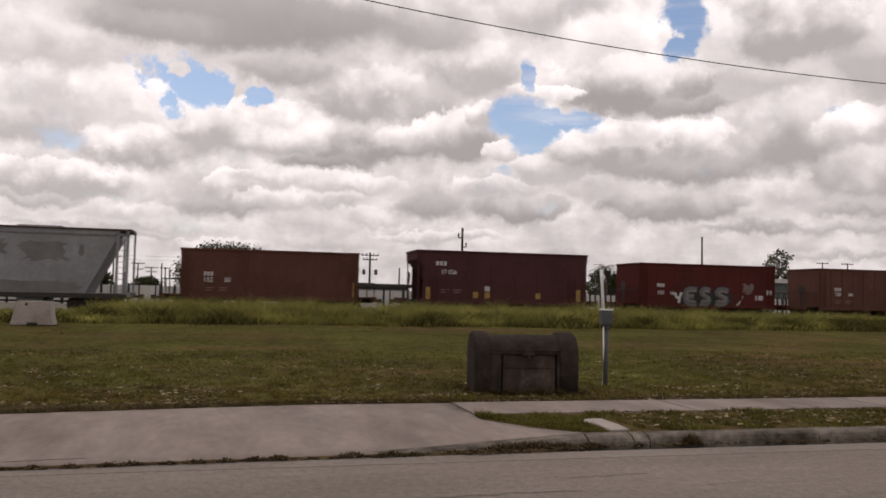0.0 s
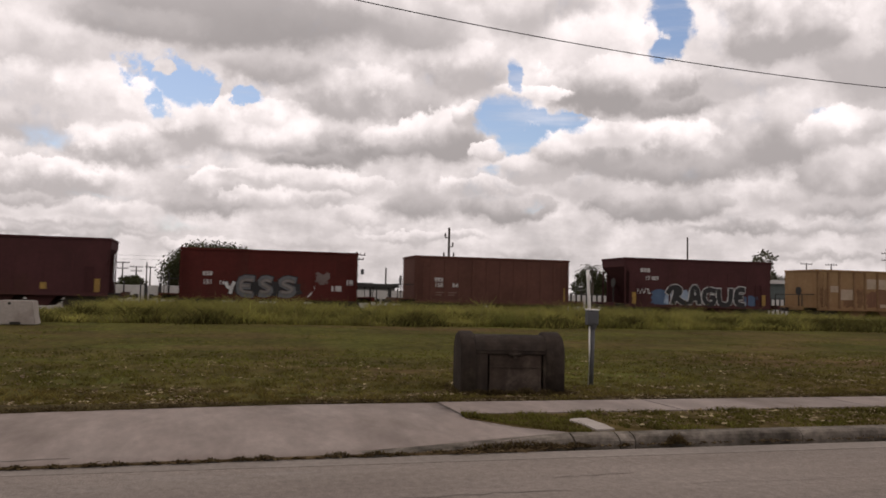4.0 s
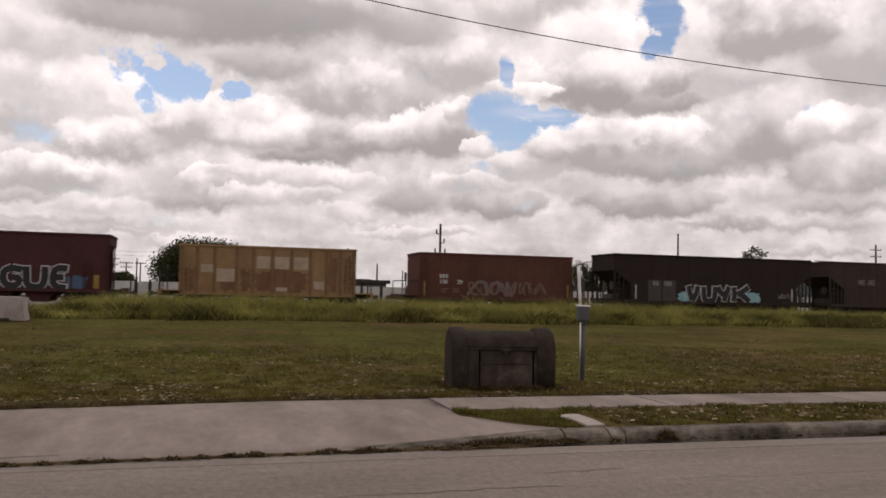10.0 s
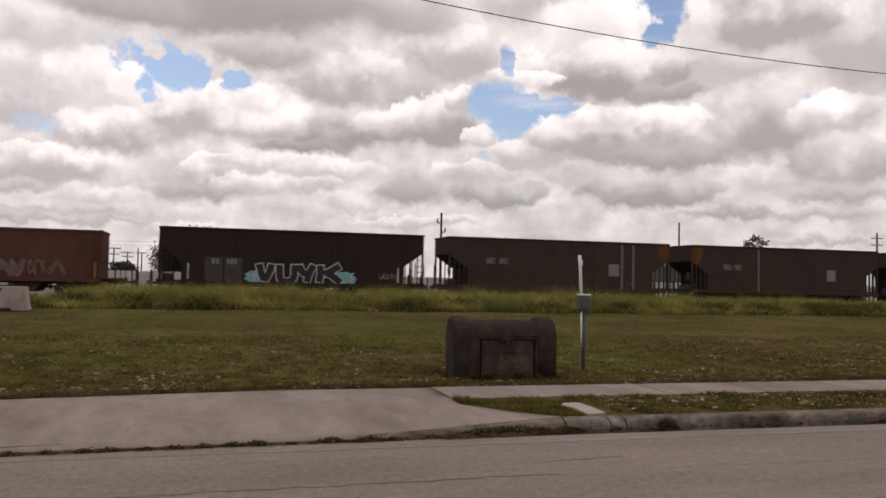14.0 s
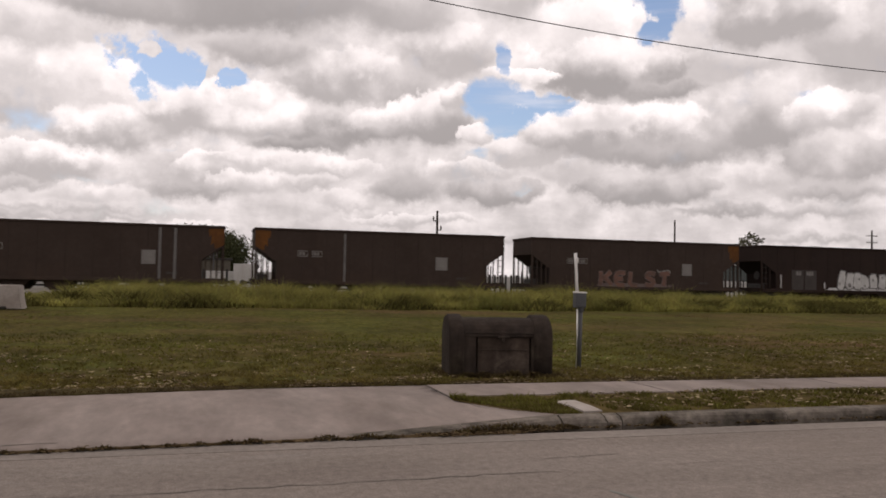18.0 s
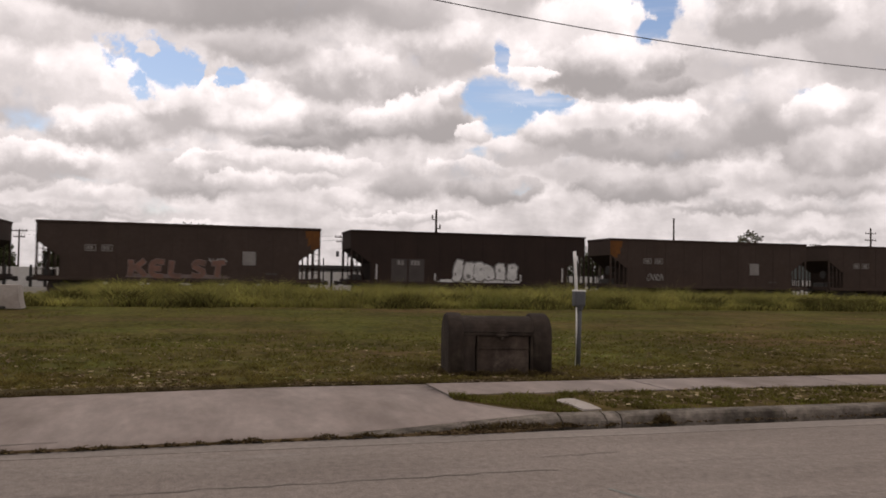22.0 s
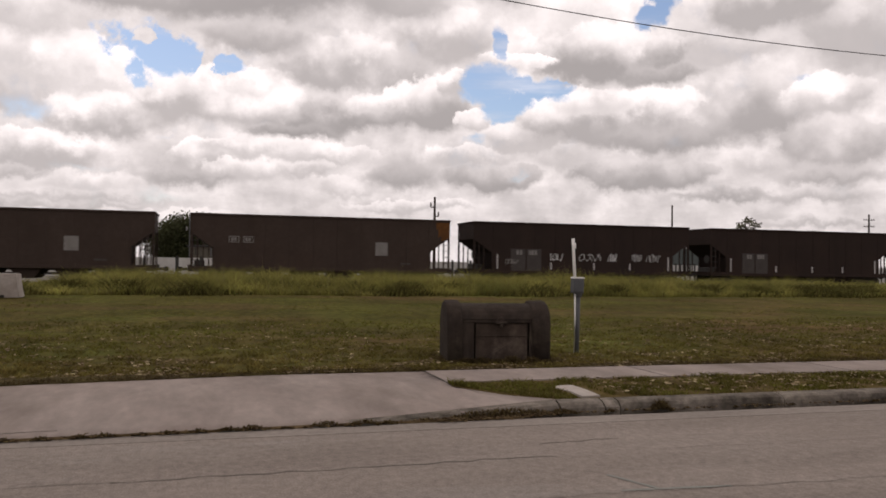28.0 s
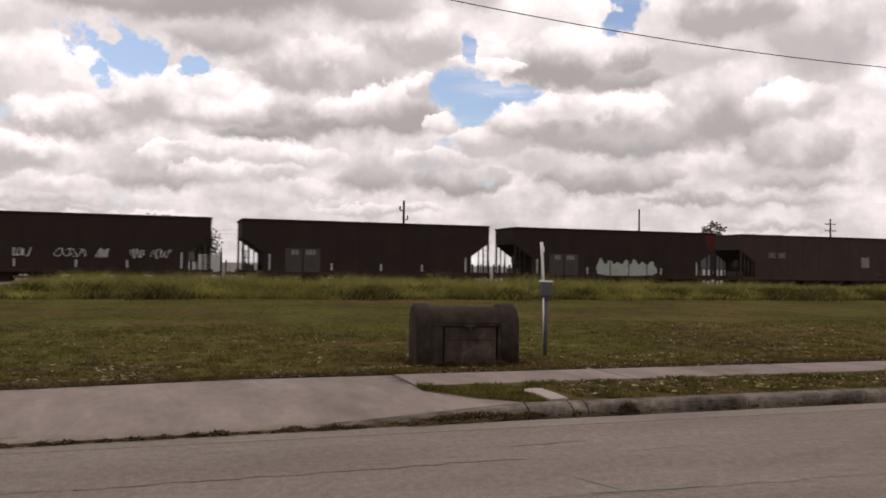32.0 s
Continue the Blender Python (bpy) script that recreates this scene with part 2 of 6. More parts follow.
# ---------------------------------------------------------------- materials
def material(name, base, dark_c=None, scale=4.0, rough=0.8, metal=0.0, bump=0.2, bump_scale=None, streak=None, patch=None,
             patch_at=(0.55, 0.7), random_v=0.0, island_v=0.0, spec=0.4, stretch=(1, 1, 1), fine=0.5, drift=None, see_through=0.0, mottle=()):
    """Two-scale noise between base and dark_c, optional vertical streaks, optional patches of a third colour."""
    m = bpy.data.materials.new(name)
    m.use_nodes = True
    n, l = m.node_tree.nodes, m.node_tree.links
    bsdf = n["Principled BSDF"]
    bsdf.inputs["Roughness"].default_value = rough
    bsdf.inputs["Metallic"].default_value = metal
    bsdf.inputs["Specular IOR Level"].default_value = spec
    tc = n.new("ShaderNodeTexCoord")
    mp = n.new("ShaderNodeMapping")
    mp.inputs["Scale"].default_value = stretch
    l.new(tc.outputs["Object"], mp.inputs[0])

    def tex(sc, detail=6.0, r=0.6, vec=None):
        t = n.new("ShaderNodeTexNoise")
        t.inputs["Scale"].default_value, t.inputs["Detail"].default_value, t.inputs["Roughness"].default_value = sc, detail, r
        l.new(vec or mp.outputs[0], t.inputs["Vector"])
        return t.outputs["Fac"]

    def mix(f, a, b, blend="MIX"):
        x = n.new("ShaderNodeMix")
        x.data_type, x.blend_type = "RGBA", blend
        for s, v in ((x.inputs[0], f), (x.inputs[6], a), (x.inputs[7], b)):
            if isinstance(v, (int, float)):
                s.default_value = v
            elif isinstance(v, tuple):
                s.default_value = (*v, 1) if len(v) == 3 else v
            else:
                l.new(v, s)
        return x.outputs[2]

    def rng(v, a, b, lo=0.0, hi=1.0):
        x = n.new("ShaderNodeMapRange")
        l.new(v, x.inputs[0])
        for i, q in enumerate((a, b, lo, hi)):
            x.inputs[i + 1].default_value = q
        return x.outputs[0]

    dark_c = dark_c or tuple(c * 0.7 for c in base)
    col = mix(rng(tex(scale), 0.35, 0.68), base, dark_c)
    col = mix(rng(tex(scale * 9, 4.0), 0.3, 0.75, 0.0, fine), col, tuple(c * 0.75 for c in dark_c))
    if patch:
        col = mix(rng(tex(scale * 0.45, 8.0, 0.65), patch_at[0], patch_at[1]), col, patch)
    if drift:
        sx = n.new("ShaderNodeSeparateXYZ")
        l.new(tc.outputs["Object"], sx.inputs[0])
        ad = n.new("ShaderNodeMath")
        ad.operation = "MULTIPLY_ADD"
        l.new(tex(0.35, 7.0, 0.65), ad.inputs[0])
        ad.inputs[1].default_value = drift[3]
        l.new(sx.outputs[1], ad.inputs[2])
        col = mix(rng(ad.outputs[0], drift[1] + drift[3] / 2, drift[2] + drift[3] / 2), drift[0], col)
    if streak:
        sm = n.new("ShaderNodeMapping")
        sm.inputs["Scale"].default_value = streak[1]
        l.new(tc.outputs["Object"], sm.inputs[0])
        col = mix(rng(tex(1.0, 5.0, 0.6, sm.outputs[0]), 0.48, 0.75, 0.0, streak[2]), col, streak[0])
    for m_scale, m_lo, m_hi, m_stretch in mottle:
        mm = n.new("ShaderNodeMapping")
        mm.inputs["Scale"].default_value = m_stretch
        l.new(tc.outputs["Object"], mm.inputs[0])
        hv = n.new("ShaderNodeHueSaturation")
        l.new(rng(tex(m_scale, 4.0, 0.6, mm.outputs[0]), 0.34, 0.66, m_lo, m_hi), hv.inputs["Value"])
        l.new(col, hv.inputs["Color"])
        col = hv.outputs[0]
    if random_v:
        oi = n.new("ShaderNodeObjectInfo")
        hv = n.new("ShaderNodeHueSaturation")
        l.new(rng(oi.outputs["Random"], 0, 1, 1 - random_v, 1 + random_v), hv.inputs["Value"])
        l.new(col, hv.inputs["Color"])
        col = hv.outputs[0]
    if island_v:
        g = n.new("ShaderNodeNewGeometry")
        hv = n.new("ShaderNodeHueSaturation")
        l.new(rng(g.outputs["Random Per Island"], 0, 1, 1 - island_v, 1 + island_v), hv.inputs["Value"])
        l.new(rng(g.outputs["Random Per Island"], 0, 1, 0.485, 0.515), hv.inputs["Hue"])
        l.new(col, hv.inputs["Color"])
        col = hv.outputs[0]
    l.new(col, bsdf.inputs["Base Color"])
    if see_through:
        tr = n.new("ShaderNodeBsdfTranslucent")
        l.new(col, tr.inputs[0])
        ms = n.new("ShaderNodeMixShader")
        ms.inputs[0].default_value = see_through
        l.new(bsdf.outputs[0], ms.inputs[1])
        l.new(tr.outputs[0], ms.inputs[2])
        l.new(ms.outputs[0], n["Material Output"].inputs[0])
    if bump:
        b = n.new("ShaderNodeBump")
        b.inputs["Strength"].default_value = bump
        b.inputs["Distance"].default_value = 0.02
        l.new(tex(bump_scale or scale * 12, 5.0), b.inputs["Height"])
        l.new(b.outputs[0], bsdf.inputs["Normal"])
    return m


M = {}
M["asphalt"] = material("asphalt", (0.218, 0.184, 0.16), (0.18, 0.149, 0.128), 0.7, 0.95, bump=0.5, bump_scale=60, patch=(0.235, 0.209, 0.188), stretch=(0.5, 1.6, 1), spec=0.2, fine=0.4, mottle=((0.55, 0.9, 1.1, (0.35, 1.4, 1)), (14.0, 0.84, 1.12, (1, 0.7, 1)), (70.0, 0.76, 1.2, (1, 0.55, 1))))
M["concrete"] = material("worn_concrete", (0.25, 0.209, 0.186), (0.212, 0.172, 0.152), 1.1, 0.95, bump=0.3, bump_scale=40, patch=(0.15, 0.12, 0.102), patch_at=(0.5, 0.68), stretch=(1.2, 0.5, 1), random_v=0.05, spec=0.2, fine=0.45, mottle=((1.1, 0.84, 1.1, (1.5, 0.55, 1)), (6.0, 0.92, 1.06, (1, 0.5, 1))))
M["kerb"] = material("kerb_concrete", (0.19, 0.165, 0.14), (0.12, 0.102, 0.084), 2.2, 0.95, bump=0.4, bump_scale=30, patch=(0.055, 0.047, 0.036), patch_at=(0.47, 0.6), spec=0.1, mottle=((1.6, 0.65, 1.2, (1, 1, 1)), (9.0, 0.7, 1.2, (1, 1, 1))))
M["crack"] = material("crack_dirt", (0.045, 0.04, 0.032), None, 6, 1.0)
M["roadcrack"] = material("road_crack", (0.125, 0.106, 0.09), (0.09, 0.076, 0.064), 3, 1.0)
M["joint"] = material("joint_filler", (0.1, 0.086, 0.073), None, 6, 1.0)
M["lawn"] = material("lawn", (0.074, 0.080, 0.016), (0.058, 0.045, 0.013), 0.45, 1.0, bump=1.0, bump_scale=9, patch=(0.09, 0.056, 0.026), patch_at=(0.48, 0.66), spec=0.03, stretch=(0.5, 0.9, 1), drift=((0.074, 0.054, 0.02), 10.0, 14.0, 18.0), mottle=((0.22, 0.82, 1.18, (1, 1, 1)), (1.5, 0.85, 1.15, (1, 0.45, 1)), (6.0, 0.75, 1.22, (1, 0.45, 1))))
M["blade"] = material("short_grass", (0.118, 0.124, 0.026), (0.1, 0.086, 0.026), 0.5, 0.9, bump=0, island_v=0.3, spec=0.02, drift=((0.13, 0.1, 0.032), 11.0, 17.0, 10.0), see_through=0.5, mottle=((0.22, 0.82, 1.18, (1, 1, 1)), (1.5, 0.82, 1.16, (1, 0.45, 1)), (6.0, 0.75, 1.22, (1, 0.45, 1))))
M["verge"] = material("verge_grass", (0.125, 0.122, 0.026), (0.09, 0.075, 0.024), 1.2, 0.9, bump=0, island_v=0.35, spec=0.03, see_through=0.45, mottle=((2.0, 0.7, 1.25, (1, 1, 1)),))
M["broad"] = material("broad_weeds", (0.115, 0.108, 0.032), (0.08, 0.07, 0.024), 0.9, 0.9, bump=0, island_v=0.3, spec=0.03, see_through=0.45, mottle=((1.2, 0.6, 1.3, (1, 1, 1)),))
M["turf"] = material("turf_soil", (0.07, 0.058, 0.022), (0.045, 0.033, 0.017), 2.0, 1.0, bump=0.8, bump_scale=20, spec=0.02, mottle=((6.0, 0.5, 1.4, (1, 0.6, 1)),))
M["gutterleaf"] = material("gutter_litter", (0.13, 0.09, 0.05), (0.07, 0.048, 0.026), 3, 0.95, bump=0, island_v=0.4, spec=0.05)
M["dry"] = material("dry_grass", (0.19, 0.145, 0.065), (0.12, 0.088, 0.036), 0.8, 0.95, bump=0, island_v=0.35, spec=0.05, see_through=0.4)
M["litter"] = material("dry_leaf", (0.36, 0.285, 0.185), (0.19, 0.14, 0.085), 2, 0.9, bump=0, island_v=0.5, spec=0.1, see_through=0.3)
M["weed"] = material("tall_weeds", (0.3, 0.275, 0.075), (0.2, 0.185, 0.055), 0.7, 0.85, bump=0, island_v=0.25, spec=0.1, patch=(0.19, 0.2, 0.055), see_through=0.5, mottle=((0.5, 0.62, 1.3, (1, 1, 0.6)), (1.6, 0.75, 1.2, (1, 1, 1))))
M["weed_seed"] = material("seed_heads", (0.2, 0.17, 0.09), (0.15, 0.13, 0.06), 1, 0.9, bump=0, island_v=0.3, spec=0.1)
M["kerbweed"] = material("kerb_weeds", (0.1, 0.072, 0.034), (0.058, 0.042, 0.02), 2, 0.95, bump=0, island_v=0.4, spec=0.05, see_through=0.4)
M["soil"] = material("gravel_ground", (0.13, 0.115, 0.09), (0.09, 0.078, 0.06), 0.3, 1.0, bump=0.5, bump_scale=8)
M["ballast"] = material("ballast", (0.2, 0.19, 0.175), (0.1, 0.095, 0.085), 6, 1.0, bump=0.9, bump_scale=18)
M["sleeper"] = material("sleeper_wood", (0.1, 0.075, 0.055), (0.05, 0.038, 0.03), 3, 0.95, random_v=0.2)
M["rail"] = material("rusty_rail", (0.12, 0.075, 0.05), (0.07, 0.045, 0.03), 4, 0.6, metal=0.6)
M["stucco"] = material("dark_weathered_resin", (0.045, 0.033, 0.026), (0.028, 0.022, 0.019), 3.0, 0.9, bump=0.6, bump_scale=35, patch=(0.07, 0.056, 0.042), streak=((0.075, 0.06, 0.048), (5, 5, 0.6), 0.45), spec=0.08, mottle=((1.5, 0.78, 1.12, (1, 1, 1)), (7.0, 0.8, 1.1, (1, 1, 1))))
M["panelboard"] = material("worn_brown_board", (0.062, 0.046, 0.036), (0.036, 0.027, 0.022), 2.4, 0.9, bump=0.4, bump_scale=25, patch=(0.105, 0.082, 0.066), patch_at=(0.52, 0.66), spec=0.08, mottle=((3.0, 0.7, 1.25, (1, 1, 1)),))
# darker resin for the recess back: the shadow inside is put into its colour
M["shaderesin"] = material("shaded_recess", (0.034, 0.026, 0.022), None, 3.0, 0.95, spec=0.03)
M["galv"] = material("galvanised_steel", (0.085, 0.085, 0.088), (0.06, 0.06, 0.063), 6, 0.75, metal=0.0, bump=0.05)
M["greybox"] = material("grey_enclosure", (0.07, 0.074, 0.078), (0.055, 0.055, 0.058), 5, 0.6, bump=0.1)
M["pvc"] = material("white_pipe", (0.72, 0.71, 0.69), (0.6, 0.58, 0.55), 6, 0.5, bump=0.05)
M["block"] = material("concrete_block", (0.36, 0.32, 0.285), (0.26, 0.225, 0.2), 1.6, 0.9, bump=0.4, patch=(0.2, 0.165, 0.14), patch_at=(0.55, 0.7))
M["teal"] = material("faded_teal_paint", (0.15, 0.165, 0.148), (0.175, 0.165, 0.145), 8, 0.9, bump=0)
M["gutterpan"] = material("gutter_concrete", (0.224, 0.194, 0.17), (0.188, 0.16, 0.139), 0.8, 0.95, bump=0.3, bump_scale=40, stretch=(0.3, 2, 1), spec=0.2, mottle=((1.2, 0.88, 1.1, (0.5, 1.5, 1)), (14.0, 0.86, 1.1, (1, 0.7, 1))))
M["cable"] = material("black_cable", (0.03, 0.03, 0.032), None, 5, 0.7, bump=0)
M["pole"] = material("weathered_pole", (0.085, 0.07, 0.06), (0.05, 0.042, 0.036), 3, 0.95, stretch=(3, 3, 0.3))
M["porcelain"] = material("insulator", (0.2, 0.19, 0.18), None, 5, 0.35)
M["bark"] = material("bark", (0.09, 0.075, 0.06), (0.05, 0.04, 0.03), 4, 0.95)
M["leaf"] = material("tree_leaves", (0.06, 0.064, 0.028), (0.04, 0.043, 0.02), 0.4, 0.8, bump=0, island_v=0.4, spec=0.08, see_through=0.3)
M["palm"] = material("palm_leaves", (0.11, 0.11, 0.07), (0.075, 0.072, 0.045), 0.6, 0.7, bump=0, island_v=0.35, spec=0.25)
M["whitewall"] = material("white_painted_panel", (0.5, 0.487, 0.465), (0.4, 0.385, 0.36), 0.8, 0.8, streak=((0.32, 0.29, 0.25), (2, 2, 0.2), 0.35), random_v=0.08)
M["darkmetal"] = material("dark_steel", (0.045, 0.041, 0.038), (0.03, 0.027, 0.025), 4, 0.7, metal=0.3, bump=0.1)
M["greenwall"] = material("grey_green_cladding", (0.085, 0.1, 0.095), (0.065, 0.078, 0.074), 0.6, 0.8, stretch=(6, 6, 0.2))
M["roof"] = material("dull_roof", (0.2, 0.19, 0.18), (0.14, 0.13, 0.12), 0.6, 0.9)


def car_paint(name, base, dirt, rust=(0.06, 0.03, 0.02), amount=0.55):
    return material(name, base, dirt, 0.55, 0.78, bump=0.12, bump_scale=7, patch=rust, patch_at=(0.56, 0.8),
                    streak=(dirt, (2.6, 2.6, 0.16), amount), spec=0.05)


M["brown"] = car_paint("faded_brown_paint", (0.108, 0.048, 0.037), (0.078, 0.036, 0.028))
M["red"] = car_paint("dull_red_paint", (0.088, 0.021, 0.018), (0.06, 0.018, 0.015))
M["maroon"] = car_paint("dark_maroon_paint", (0.074, 0.03, 0.031), (0.054, 0.024, 0.024))
M["tan"] = car_paint("tan_yellow_paint", (0.275, 0.18, 0.096), (0.21, 0.125, 0.065), (0.17, 0.085, 0.046), 0.8)
M["black"] = car_paint("sooty_black_paint", (0.026, 0.0185, 0.0165), (0.033, 0.0225, 0.019), (0.038, 0.025, 0.02), 0.5)
M["umber"] = car_paint("dusty_dark_brown_paint", (0.055, 0.04, 0.0335), (0.042, 0.03, 0.025), (0.062, 0.042, 0.032), 0.5)
M["palebrown"] = car_paint("faded_light_brown_paint", (0.118, 0.055, 0.043), (0.085, 0.041, 0.032))
M["tanrib"] = car_paint("rusty_tan_paint", (0.2, 0.125, 0.07), (0.14, 0.075, 0.042), (0.09, 0.045, 0.028), 0.7)
M["grey"] = car_paint("weathered_grey_paint", (0.255, 0.262, 0.272), (0.18, 0.18, 0.182), (0.085, 0.08, 0.078), 0.5)
M["orange"] = car_paint("rust_orange_paint", (0.15, 0.062, 0.018), (0.075, 0.036, 0.018), (0.05, 0.03, 0.02))
M["inside"] = material("rusty_steel", (0.08, 0.045, 0.032), (0.045, 0.027, 0.02), 1.2, 0.9)
M["truckside"] = material("greasy_cast_steel", (0.042, 0.034, 0.03), (0.03, 0.025, 0.022), 5, 0.8, metal=0.2)
M["wheel"] = material("wheel_steel", (0.07, 0.05, 0.04), (0.04, 0.03, 0.025), 6, 0.5, metal=0.6)
M["yellowmark"] = material("yellow_marker", (0.34, 0.21, 0.035), (0.22, 0.13, 0.03), 3, 0.6, bump=0)
M["whitemark"] = material("white_marking", (0.5, 0.48, 0.46), (0.34, 0.32, 0.31), 3, 0.7, bump=0)
M["palepatch"] = material("pale_primer", (0.39, 0.31, 0.235), (0.29, 0.215, 0.15), 2, 0.8, bump=0)
M["rustpatch"] = material("rust_stain", (0.115, 0.05, 0.03), (0.17, 0.085, 0.045), 1.2, 0.9, bump=0, streak=((0.2, 0.12, 0.06), (3, 3, 0.3), 0.6))
M["primer"] = material("dull_primer", (0.115, 0.105, 0.1), (0.16, 0.155, 0.15), 1.5, 0.85, bump=0)
M["greymark"] = material("grey_patch_paint", (0.2, 0.185, 0.175), (0.14, 0.13, 0.12), 2, 0.75, bump=0)
M["dullmark"] = material("dull_panel_paint", (0.05, 0.04, 0.036), (0.036, 0.029, 0.026), 2, 0.75, bump=0)
M["strip"] = material("bare_metal_strip", (0.15, 0.14, 0.13), (0.1, 0.09, 0.085), 2, 0.6, bump=0)
M["sprayblue"] = material("blue_spray_paint", (0.06, 0.105, 0.18), (0.04, 0.07, 0.125), 2, 0.7, bump=0)
M["sprayhaze"] = material("pale_blue_spray_paint", (0.3, 0.36, 0.43), (0.16, 0.22, 0.3), 2, 0.7, bump=0)
M["sprayaqua"] = material("aqua_spray_paint", (0.22, 0.42, 0.46), (0.15, 0.3, 0.34), 2, 0.7, bump=0)
M["sprayblack"] = material("black_spray_paint", (0.012, 0.011, 0.012), None, 2, 0.6, bump=0)
M["spraywhite"] = material("white_spray_paint", (0.56, 0.55, 0.54), (0.36, 0.35, 0.34), 2, 0.7, bump=0)
M["sprayrust"] = material("salmon_spray_paint", (0.18, 0.085, 0.058), (0.085, 0.05, 0.04), 2, 0.7, bump=0)
M["spraydust"] = material("dusty_grey_spray_paint", (0.15, 0.115, 0.105), (0.1, 0.07, 0.063), 2, 0.75, bump=0)
M["spraysteel"] = material("steel_grey_spray_paint", (0.13, 0.135, 0.145), (0.085, 0.086, 0.09), 3, 0.75, bump=0)
M["mint"] = material("mint_roller_paint", (0.33, 0.36, 0.32), (0.26, 0.285, 0.255), 2, 0.8, bump=0)
M["sprayfaint"] = material("faded_spray_paint", (0.17, 0.105, 0.09), (0.12, 0.065, 0.052), 2, 0.75, bump=0)


# ---------------------------------------------------------------- mesh helpers
def link_mesh(name, verts, faces, mat, parent=None, label="", smooth=False, pos=None):
    me = bpy.data.meshes.new(name)
    me.from_pydata(verts, [], faces)
    me.update()
    me.materials.append(mat)
    if smooth:
        me.polygons.foreach_set("use_smooth", [True] * len(me.polygons))
    ob = new(name, me)
    if parent is not None:
        ob.parent = parent
    if pos is not None:
        ob.location = pos
    if label:
        ob["label"] = label
    return ob


def part(name, bm, mat, parent=None, label="", smooth=False):
    me = bpy.data.meshes.new(name)
    bm.to_mesh(me)
    bm.free()
    me.materials.append(mat)
    if smooth:
        me.polygons.foreach_set("use_smooth", [True] * len(me.polygons))
    ob = new(name, me)
    if parent is not None:
        ob.parent = parent
    if label:
        ob["label"] = label
    return ob


def empty(name, m):
    ob = new(name)
    ob.matrix_basis = m
    return ob


def box_bm(x0, x1, y0, y1, z0, z1, bevel=0.0, bm=None, segs=1):
    own = bmesh.new()
    vs = [own.verts.new((x, y, z)) for z in (z0, z1) for x, y in ((x0, y0), (x1, y0), (x1, y1), (x0, y1))]
    for f in ((3, 2, 1, 0), (4, 5, 6, 7), (0, 1, 5, 4), (1, 2, 6, 5), (2, 3, 7, 6), (3, 0, 4, 7)):
        own.faces.new([vs[i] for i in f])
    if bevel:
        bmesh.ops.bevel(own, geom=list(own.edges), offset=bevel, segments=segs, affect="EDGES", profile=0.5)
    if bm is None:
        return own
    add_bm(bm, own)
    return bm


def add_bm(bm, other):
    me = bpy.data.meshes.new("tmp")
    other.to_mesh(me)
    other.free()
    bm.from_mesh(me)
    bpy.data.meshes.remove(me)


def tube_bm(points, radii, sides=10, bm=None, caps=True):
    bm = bm or bmesh.new()
    rings = []
    pts = [Vector(p) for p in points]
    for i, p in enumerate(pts):
        a = pts[max(i - 1, 0)]
        b = pts[min(i + 1, len(pts) - 1)]
        q = (b - a).to_track_quat("Z", "Y")
        r = radii[i] if isinstance(radii, (list, tuple)) else radii
        rings.append([bm.verts.new(p + q @ Vector((r * math.cos(k * 2 * math.pi / sides), r * math.sin(k * 2 * math.pi / sides), 0)))
                      for k in range(sides)])
    for a, b in zip(rings, rings[1:]):
        for k in range(sides):
            bm.faces.new((a[k], a[(k + 1) % sides], b[(k + 1) % sides], b[k]))
    if caps:
        bm.faces.new(rings[0][::-1])
        bm.faces.new(rings[-1])
    return bm


def prism_bm(outline, axis, a, b, bm=None):
    """Extrude a closed outline (pairs) from a to b along an axis: 'x' uses (y, z), 'y' uses (x, z), 'z' uses (x, y)."""
    bm = bm or bmesh.new()

    def place(p, d):
        return {"x": (d, p[0], p[1]), "y": (p[0], d, p[1]), "z": (p[0], p[1], d)}[axis]
    r0 = [bm.verts.new(place(p, a)) for p in outline]
    r1 = [bm.verts.new(place(p, b)) for p in outline]
    k = len(outline)
    for i in range(k):
        bm.faces.new((r0[i], r0[(i + 1) % k], r1[(i + 1) % k], r1[i]))
    bm.faces.new(r0[::-1])
    bm.faces.new(r1)
    bmesh.ops.recalc_face_normals(bm, faces=bm.faces)
    return bm


# ---------------------------------------------------------------- ground and street
RAIL_Z, TRACK_Y, CAR_W = 0.45, 47.29, 3.1


def ground_z(x, y):
    """Height of the lawn and the land beyond."""
    if y < 11.3:
        z = -0.06
    else:
        z = 0.13 + 0.27 * min(max((y - 11.4) / 22, 0), 1)
    if 11.6 < y < 60:
        z += 0.03 * noise.noise(Vector((x * 0.35, y * 0.35, 0))) * min(1, (y - 11.6))
    return z


def ground_sheet():
    xs = [-1500, -600, -250, -120, -70] + list(np.arange(-40, 90.1, 1.0)) + [120, 200, 450, 1500]
    ys = [-60, -20, 8.3, 11.25, 11.35] + list(np.arange(11.9, 20, 0.5)) + list(np.arange(20, 60, 1.0)) + [70, 90, 140, 300, 800, 2500]
    verts = [(x, y, ground_z(x, y)) for y in ys for x in xs]
    k = len(xs)
    faces = [(j * k + i, j * k + i + 1, (j + 1) * k + i + 1, (j + 1) * k + i) for j in range(len(ys) - 1) for i in range(k - 1)]
    g = link_mesh("ground", verts, faces, M["lawn"], smooth=True)
    tagged(g, "flat mown lawn, patchy green and brown, running to the railway", "lawn", kind="structure")


ground_sheet()


